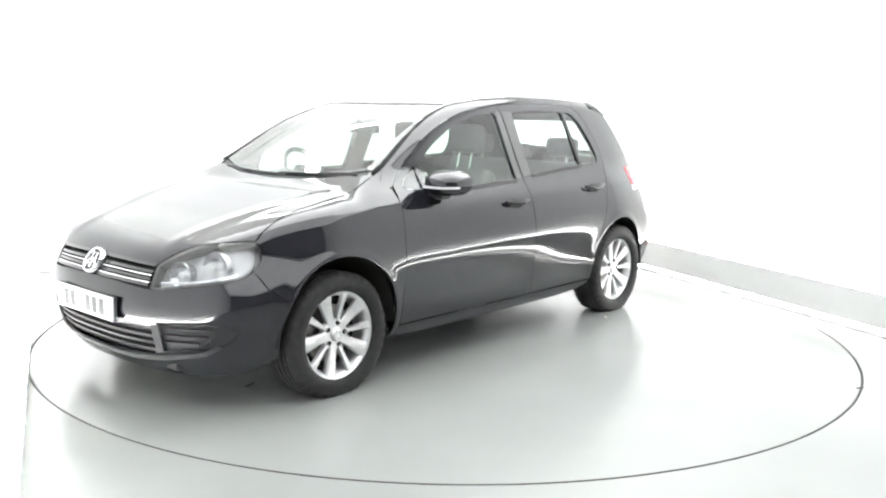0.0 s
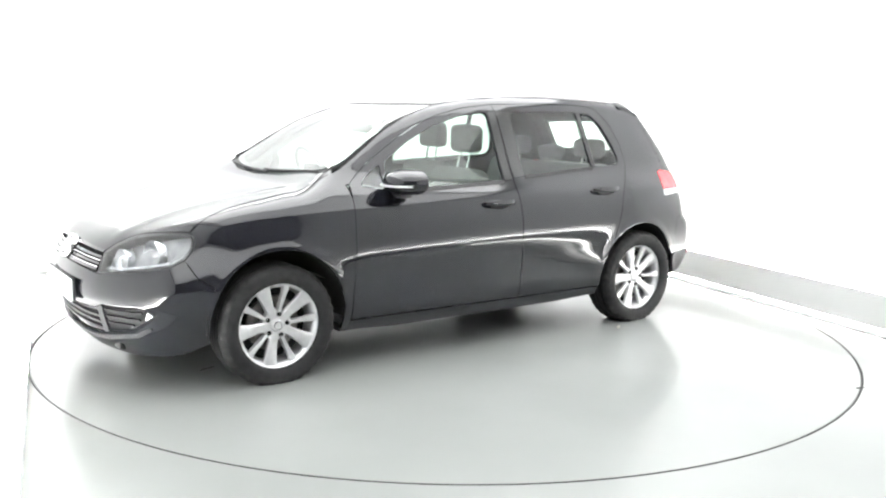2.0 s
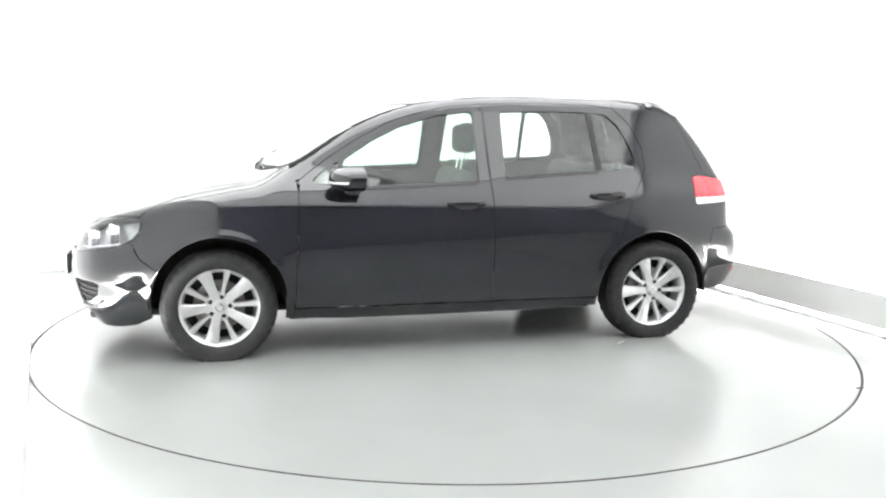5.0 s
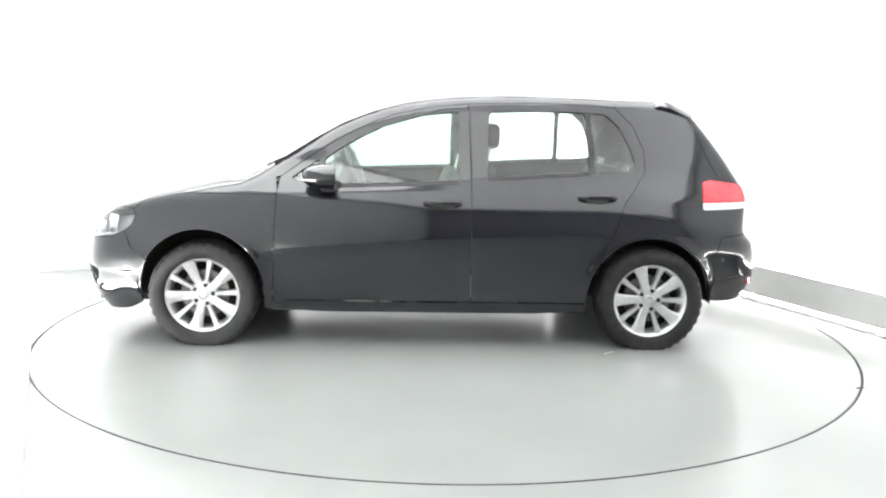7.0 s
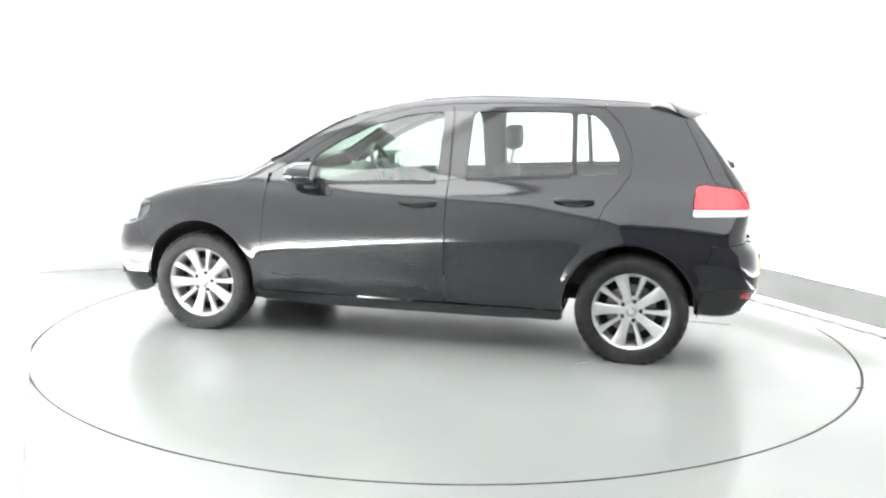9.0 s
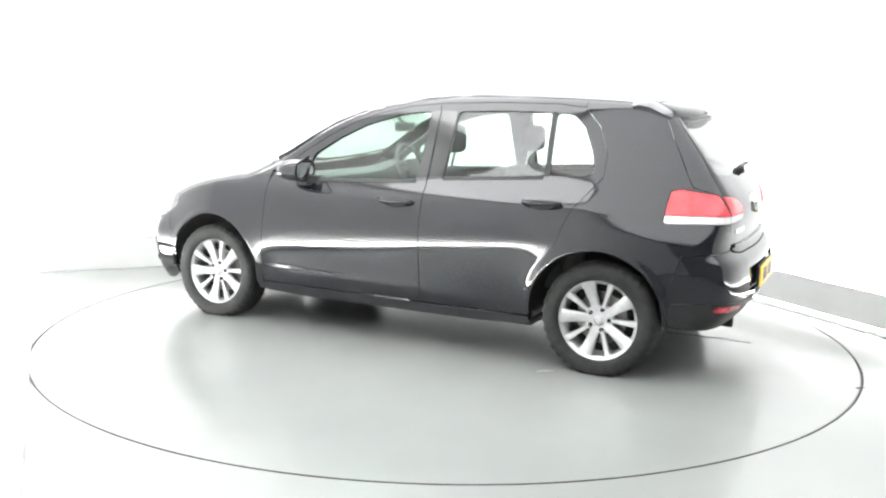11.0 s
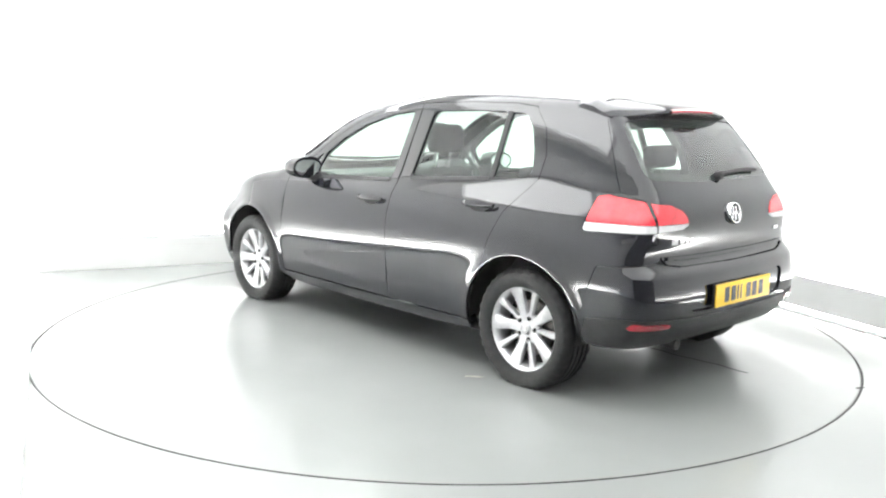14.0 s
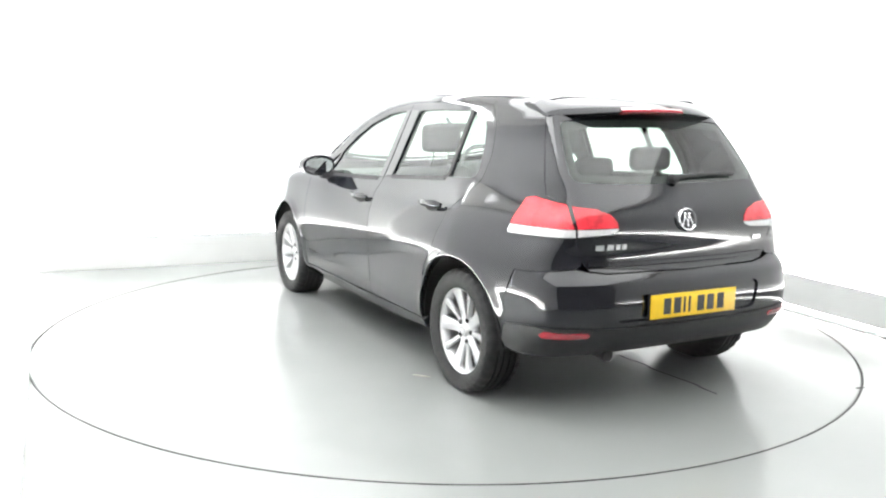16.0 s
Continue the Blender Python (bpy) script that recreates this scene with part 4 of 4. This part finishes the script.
# underbody
bm = bmesh.new()
box(bm, -0.90, 0.92, -0.75, 0.75, 0.19, 0.235, 0.02)
box(bm, 0.9, 1.98, -0.52, 0.52, 0.19, 0.235, 0.02)
box(bm, -1.74, -0.88, -0.52, 0.52, 0.315, 0.35, 0.02)
part("underbody", bm, DARK, car)
bm = bmesh.new()
tube(bm, [(-1.50, 0.40, 0.285), (-1.70, 0.40, 0.283), (-1.80, 0.40, 0.28), (-1.90, 0.40, 0.272)], 0.030, 16)
exhaust = part("exhaust_pipe", bm, GAP, car, "dark exhaust pipe", 60)
bm = bmesh.new()
lathe(bm, [(0.029, 0.0), (0.024, 0.004), (0.020, 0.003), (0.001, 0.003)], 20, m=Matrix.Translation((-1.901, 0.40, 0.272)) @ pose(0, 0, 0, 0, 0, 90))
part("pipe_mouth", bm, DARK, exhaust)

# wheels
HUB_Z, TYRE_R = 0.290, 0.309


def wheel(cx, flip):
    s = -1 if flip else 1
    turn = {(1.289, False): 23, (-1.289, False): 18, (1.289, True): 3, (-1.289, True): 14}[(cx, flip)]
    m = Matrix.Translation((cx, 0.745 * s, HUB_Z)) @ (pose(0, 0, 0, 0, 0, 180) if flip else Matrix.Identity(4)) @ pose(0, 0, 0, 0, turn, 0)
    bm = bmesh.new()
    lathe(bm, [(0.200, -0.085), (0.210, -0.08), (0.195, -0.06), (0.185, 0.0), (0.190, 0.05), (0.199, 0.066), (0.206, 0.074), (0.214, 0.078), (0.217, 0.072), (0.212, 0.06)], 60, m=m)
    ob = part("wheel", bm, ALLOY, car, "silver ten-spoke alloy wheel with black tyre")
    bm = bmesh.new()
    R = TYRE_R
    prof = [(0.205, -0.08), (0.222, -0.094), (0.255, -0.104), (0.282, -0.101), (0.299, -0.09), (R - 0.002, -0.078)]
    for y in (-0.05, -0.018, 0.018, 0.05):
        prof += [(R, y - 0.006), (R - 0.008, y - 0.005), (R - 0.008, y + 0.005), (R, y + 0.006)]
    prof += [(R - 0.002, 0.078), (0.299, 0.09), (0.282, 0.101), (0.258, 0.1045), (0.240, 0.102), (0.222, 0.094), (0.212, 0.082)]
    rings = []
    for k in range(144):
        an = 2 * math.pi * k / 144
        ring = []
        for r, h in prof:
            cut = 0.006 if (k // 2) % 2 and 0.056 < abs(h) < 0.095 and r > 0.295 else 0.0
            lean = 0.012 * abs(h) / 0.08
            co = m @ Vector(((r - cut) * math.cos(an + lean), h, (r - cut) * math.sin(an + lean)))
            press = max(0.0, 0.0012 - co.z) + 0.25 * max(0.0, 0.05 - max(co.z, 0.0))
            co.z = max(co.z, 0.0012 + 0.15 * (cut + max(0.0, TYRE_R - r)))
            co.y += s * press * 0.5 * h / 0.1
            ring.append(bm.verts.new(co))
        rings.append(ring)
    for k in range(144):
        ra, rb2 = rings[k], rings[(k + 1) % 144]
        for i in range(len(prof) - 1):
            bm.faces.new((ra[i], ra[i + 1], rb2[i + 1], rb2[i]))
    bmesh.ops.recalc_face_normals(bm, faces=bm.faces[:])
    part("tyre", bm, RUBBER, ob, "black rubber tyre", 30)
    for k in range(10):
        bm = bmesh.new()
        sec = []
        for r, w, d, h in ((0.030, 0.017, 0.030, 0.050), (0.060, 0.017, 0.03, 0.052), (0.10, 0.0185, 0.026, 0.056), (0.15, 0.0235, 0.022, 0.064), (0.185, 0.030, 0.02, 0.070), (0.203, 0.036, 0.02, 0.072)):
            w = w * (0.62 if k % 2 else 1.12) + (0.0 if k % 2 else 0.005)
            skew = 0.0
            sec.append([bm.verts.new((m @ pose(0, 0, 0, 0, 36 * k, 0)) @ Vector((skew + x, y, r))) for x, y in ((-w, h - d), (-w * 0.95, h - 0.006), (-w * 0.7, h), (w * 0.7, h), (w * 0.95, h - 0.006), (w, h - d))])
        for a, b in zip(sec, sec[1:]):
            for i in range(6):
                bm.faces.new((a[i], a[(i + 1) % 6], b[(i + 1) % 6], b[i]))
        bm.faces.new(sec[0])
        bm.faces.new(sec[-1])
        bmesh.ops.recalc_face_normals(bm, faces=bm.faces[:])
        part("spoke", bm, ALLOY, ob, angle=35)
    bm = bmesh.new()
    lathe(bm, [(0.001, 0.066), (0.024, 0.065), (0.030, 0.060), (0.033, 0.052), (0.075, 0.048), (0.080, 0.040), (0.080, 0.02)], 36, m=m)
    part("hub_cap", bm, ALLOY, ob, angle=30)
    bm = bmesh.new()
    lathe(bm, [(0.018, 0.0665), (0.0185, 0.0685), (0.022, 0.068), (0.022, 0.065)], 24, m=m)
    part("cap_ring", bm, CHROME, ob)
    for k in range(5):
        bm = bmesh.new()
        lathe(bm, [(0.001, 0.052), (0.007, 0.052), (0.009, 0.0555), (0.0115, 0.0555), (0.0125, 0.04)], 12, m=m @ pose(0, 0, 0, 0, 36 + 72 * k, 0) @ Matrix.Translation((0, 0, 0.056)))
        part("bolt", bm, DARK, ob)
    bm = bmesh.new()
    lathe(bm, [(0.05, 0.0), (0.138, 0.0), (0.140, -0.004), (0.140, -0.018), (0.05, -0.02)], 40, m=m)
    part("brake_disc", bm, STEEL, ob)
    bm = bmesh.new()
    lathe(bm, [(0.001, -0.03), (0.19, -0.03), (0.19, -0.06)], 30, m=m)
    part("drum_back", bm, DARK, ob)


for cx in (1.289, -1.289):
    for flip in (False, True):
        wheel(cx, flip)


# cabin
def seat(x, y, back_w, rear=False):
    bm = bmesh.new()
    box(bm, x - 0.24, x + 0.26, y - back_w, y + back_w, 0.38, 0.56, 0.05, seg=3)
    base = part("seat", bm, FABRIC, car, "dark grey fabric car seat")
    bm = bmesh.new()
    m = Matrix.Translation((x - 0.24, y, 0.52)) @ pose(0, 0, 0, 0, -20, 0)
    box(bm, -0.07, 0.06, -back_w, back_w, -0.05, 0.52, 0.05, m, 3)
    part("backrest", bm, FABRIC, base)
    return base


def headrest(x, y, z, base, w=0.13, h=0.085):
    bm = bmesh.new()
    box(bm, x - 0.05, x + 0.05, y - w, y + w, z - h, z + h, 0.04, seg=4)
    hr = part("headrest", bm, FABRIC, base)
    for d in (-0.05, 0.05):
        bm = bmesh.new()
        tube(bm, [(x, y + d, z - h + 0.02), (x + 0.03, y + d, z - h - 0.10)], 0.007, 8)
        part("headrest_post", bm, CHROME, hr)


for x, y in ((0.26, 0.36), (0.01, -0.36)):
    b = seat(x, y, 0.24)
    headrest(x - 0.45, y, 1.19, b, 0.125, 0.085)
b = seat(-0.80, 0.0, 0.62)
for y in (0.38, -0.38):
    headrest(-1.23, y, 1.12, b, 0.125, 0.065)
headrest(-1.23, 0.0, 1.08, b, 0.11, 0.05)

bm = bmesh.new()
rows = []
for y in np.linspace(-0.68, 0.68, 15):
    hump = 0.05 * math.exp(-((y + 0.37) / 0.2) ** 2)
    rows.append([bm.verts.new((x, y, z)) for x, z in ((0.93, 0.93), (0.80, 0.945), (0.66, 0.95 + hump), (0.58, 0.93 + hump), (0.54, 0.86), (0.56, 0.72), (0.62, 0.50), (0.85, 0.40), (1.0, 0.5))])
for a, b in zip(rows, rows[1:]):
    for i in range(8):
        bm.faces.new((a[i], b[i], b[i + 1], a[i + 1]))
bmesh.ops.recalc_face_normals(bm, faces=bm.faces[:])
part("dashboard", bm, CABIN, car, "dark grey soft dashboard")
m = Matrix.Translation((0.49, -0.37, 0.94)) @ pose(0, 0, 0, 0, -65, 0)
bm = bmesh.new()
tube(bm, [m @ Vector((0.185 * math.cos(a), 0.185 * math.sin(a), 0)) for a in np.linspace(0, 2 * math.pi, 32, endpoint=False)], 0.016, 10, True)
wheel_ring = part("steering_wheel", bm, CABIN, car, "black three-spoke steering wheel")
bm = bmesh.new()
box(bm, -0.07, 0.07, -0.08, 0.08, -0.02, 0.03, 0.02, m, 3)
box(bm, -0.02, 0.02, -0.18, 0.18, -0.012, 0.012, 0.008, m)
box(bm, -0.18, 0.0, -0.02, 0.02, -0.012, 0.012, 0.008, m)
part("steering_boss", bm, CABIN, wheel_ring)
bm = bmesh.new()
box(bm, -0.90, 0.92, -0.76, 0.76, 0.24, 0.28, 0.01)
box(bm, -0.5, 0.8, -0.10, 0.10, 0.28, 0.52, 0.03)
box(bm, -1.78, -1.35, -0.50, 0.50, 0.40, 0.60, 0.03)
box(bm, -1.72, -0.94, -0.5, 0.5, 0.36, 0.42, 0.02)
part("cabin_floor", bm, CABIN, car)
bm = bmesh.new()
box(bm, -1.72, -1.34, -0.56, 0.56, 0.955, 0.98, 0.01)
part("parcel_shelf", bm, CABIN, car)
skin("roof_lining", "top", mirror_y([(0.16, 0.0), (0.15, 0.3), (0.12, 0.5)] + [(x, y - 0.03) for x, y in ROOF_EDGE[5:]] + [(-1.44, 0.3), (-1.45, 0.0)]), LINING, car, sink=0.035, deep=0.0, step=0.06, label="pale grey cloth roof lining")
bm = bmesh.new()
box(bm, 0.33, 0.36, -0.12, 0.12, 1.215, 1.275, 0.012, seg=3)
tube(bm, [(0.35, 0, 1.27), (0.40, 0, 1.305)], 0.012, 8)
part("rear_view_mirror", bm, CABIN, car)

# the car stands on the table, beside its middle
CAR_ON_TABLE = pose(-0.12, 0.27, 0.0, 0, 0, 180)


# ---- marks on the table and the floor ----
def mark(name, x, y, sx, sy, turn, mat, parent=None, seed=0):
    """A thin scuff with an uneven outline."""
    rng = random.Random(seed)
    bm = bmesh.new()
    n = 18
    ring, low = [], []
    c, s = math.cos(radians(turn)), math.sin(radians(turn))
    for k in range(n):
        a = 2 * math.pi * k / n
        r = 0.7 + 0.5 * rng.random()
        px, py = sx * r * math.cos(a), sy * r * math.sin(a)
        q = (x + c * px - s * py, y + s * px + c * py)
        ring.append(bm.verts.new((*q, 0.0022)))
        low.append(bm.verts.new((*q, 0.0005)))
    bm.faces.new(ring)
    for k in range(n):
        bm.faces.new((low[k], low[(k + 1) % n], ring[(k + 1) % n], ring[k]))
    return part(name, bm, mat, parent)


mark("scuff_mark", -1.632, -0.14, 0.045, 0.012, 20, GAP, table, 1)["label"] = "dark scuff mark"
mark("scuff_mark", 0.93, -0.632, 0.035, 0.008, 40, STAIN, table, 2)
mark("scuff_mark", 0.90, -0.655, 0.02, 0.006, 60, STAIN, table, 3)
# a fine dark joint in the table's surface
bm = bmesh.new()
for k in range(6):
    x = 1.05 + 0.125 * k
    y = 0.562 + 0.008 * math.sin(2.1 * k)
    box(bm, x, x + 0.124, y - 0.004, y + 0.004, 0.0005, 0.0020)
part("joint", bm, GAP, table, "fine dark joint line in the surface")
for x, y, sx, sy, turn, seed in ((2.131, -1.163, 0.03, 0.012, 30, 4), (2.47, 0.36, 0.02, 0.010, -60, 5), (2.07, 1.55, 0.05, 0.008, -65, 6)):
    tagged(mark("scuff_mark", x, y, sx, sy, turn, GAP, None, seed), "small dark scuff mark on the pale floor", "scuff mark", "scuff marks on the floor")


def motions():
    rows = [(0.5 * i, pose(0, 0, 0, 0, 0, a)) for i, a in enumerate(TURNS)]
    walk(table, rows)
    walk(car, [(t, m @ CAR_ON_TABLE) for t, m in rows])


motions()
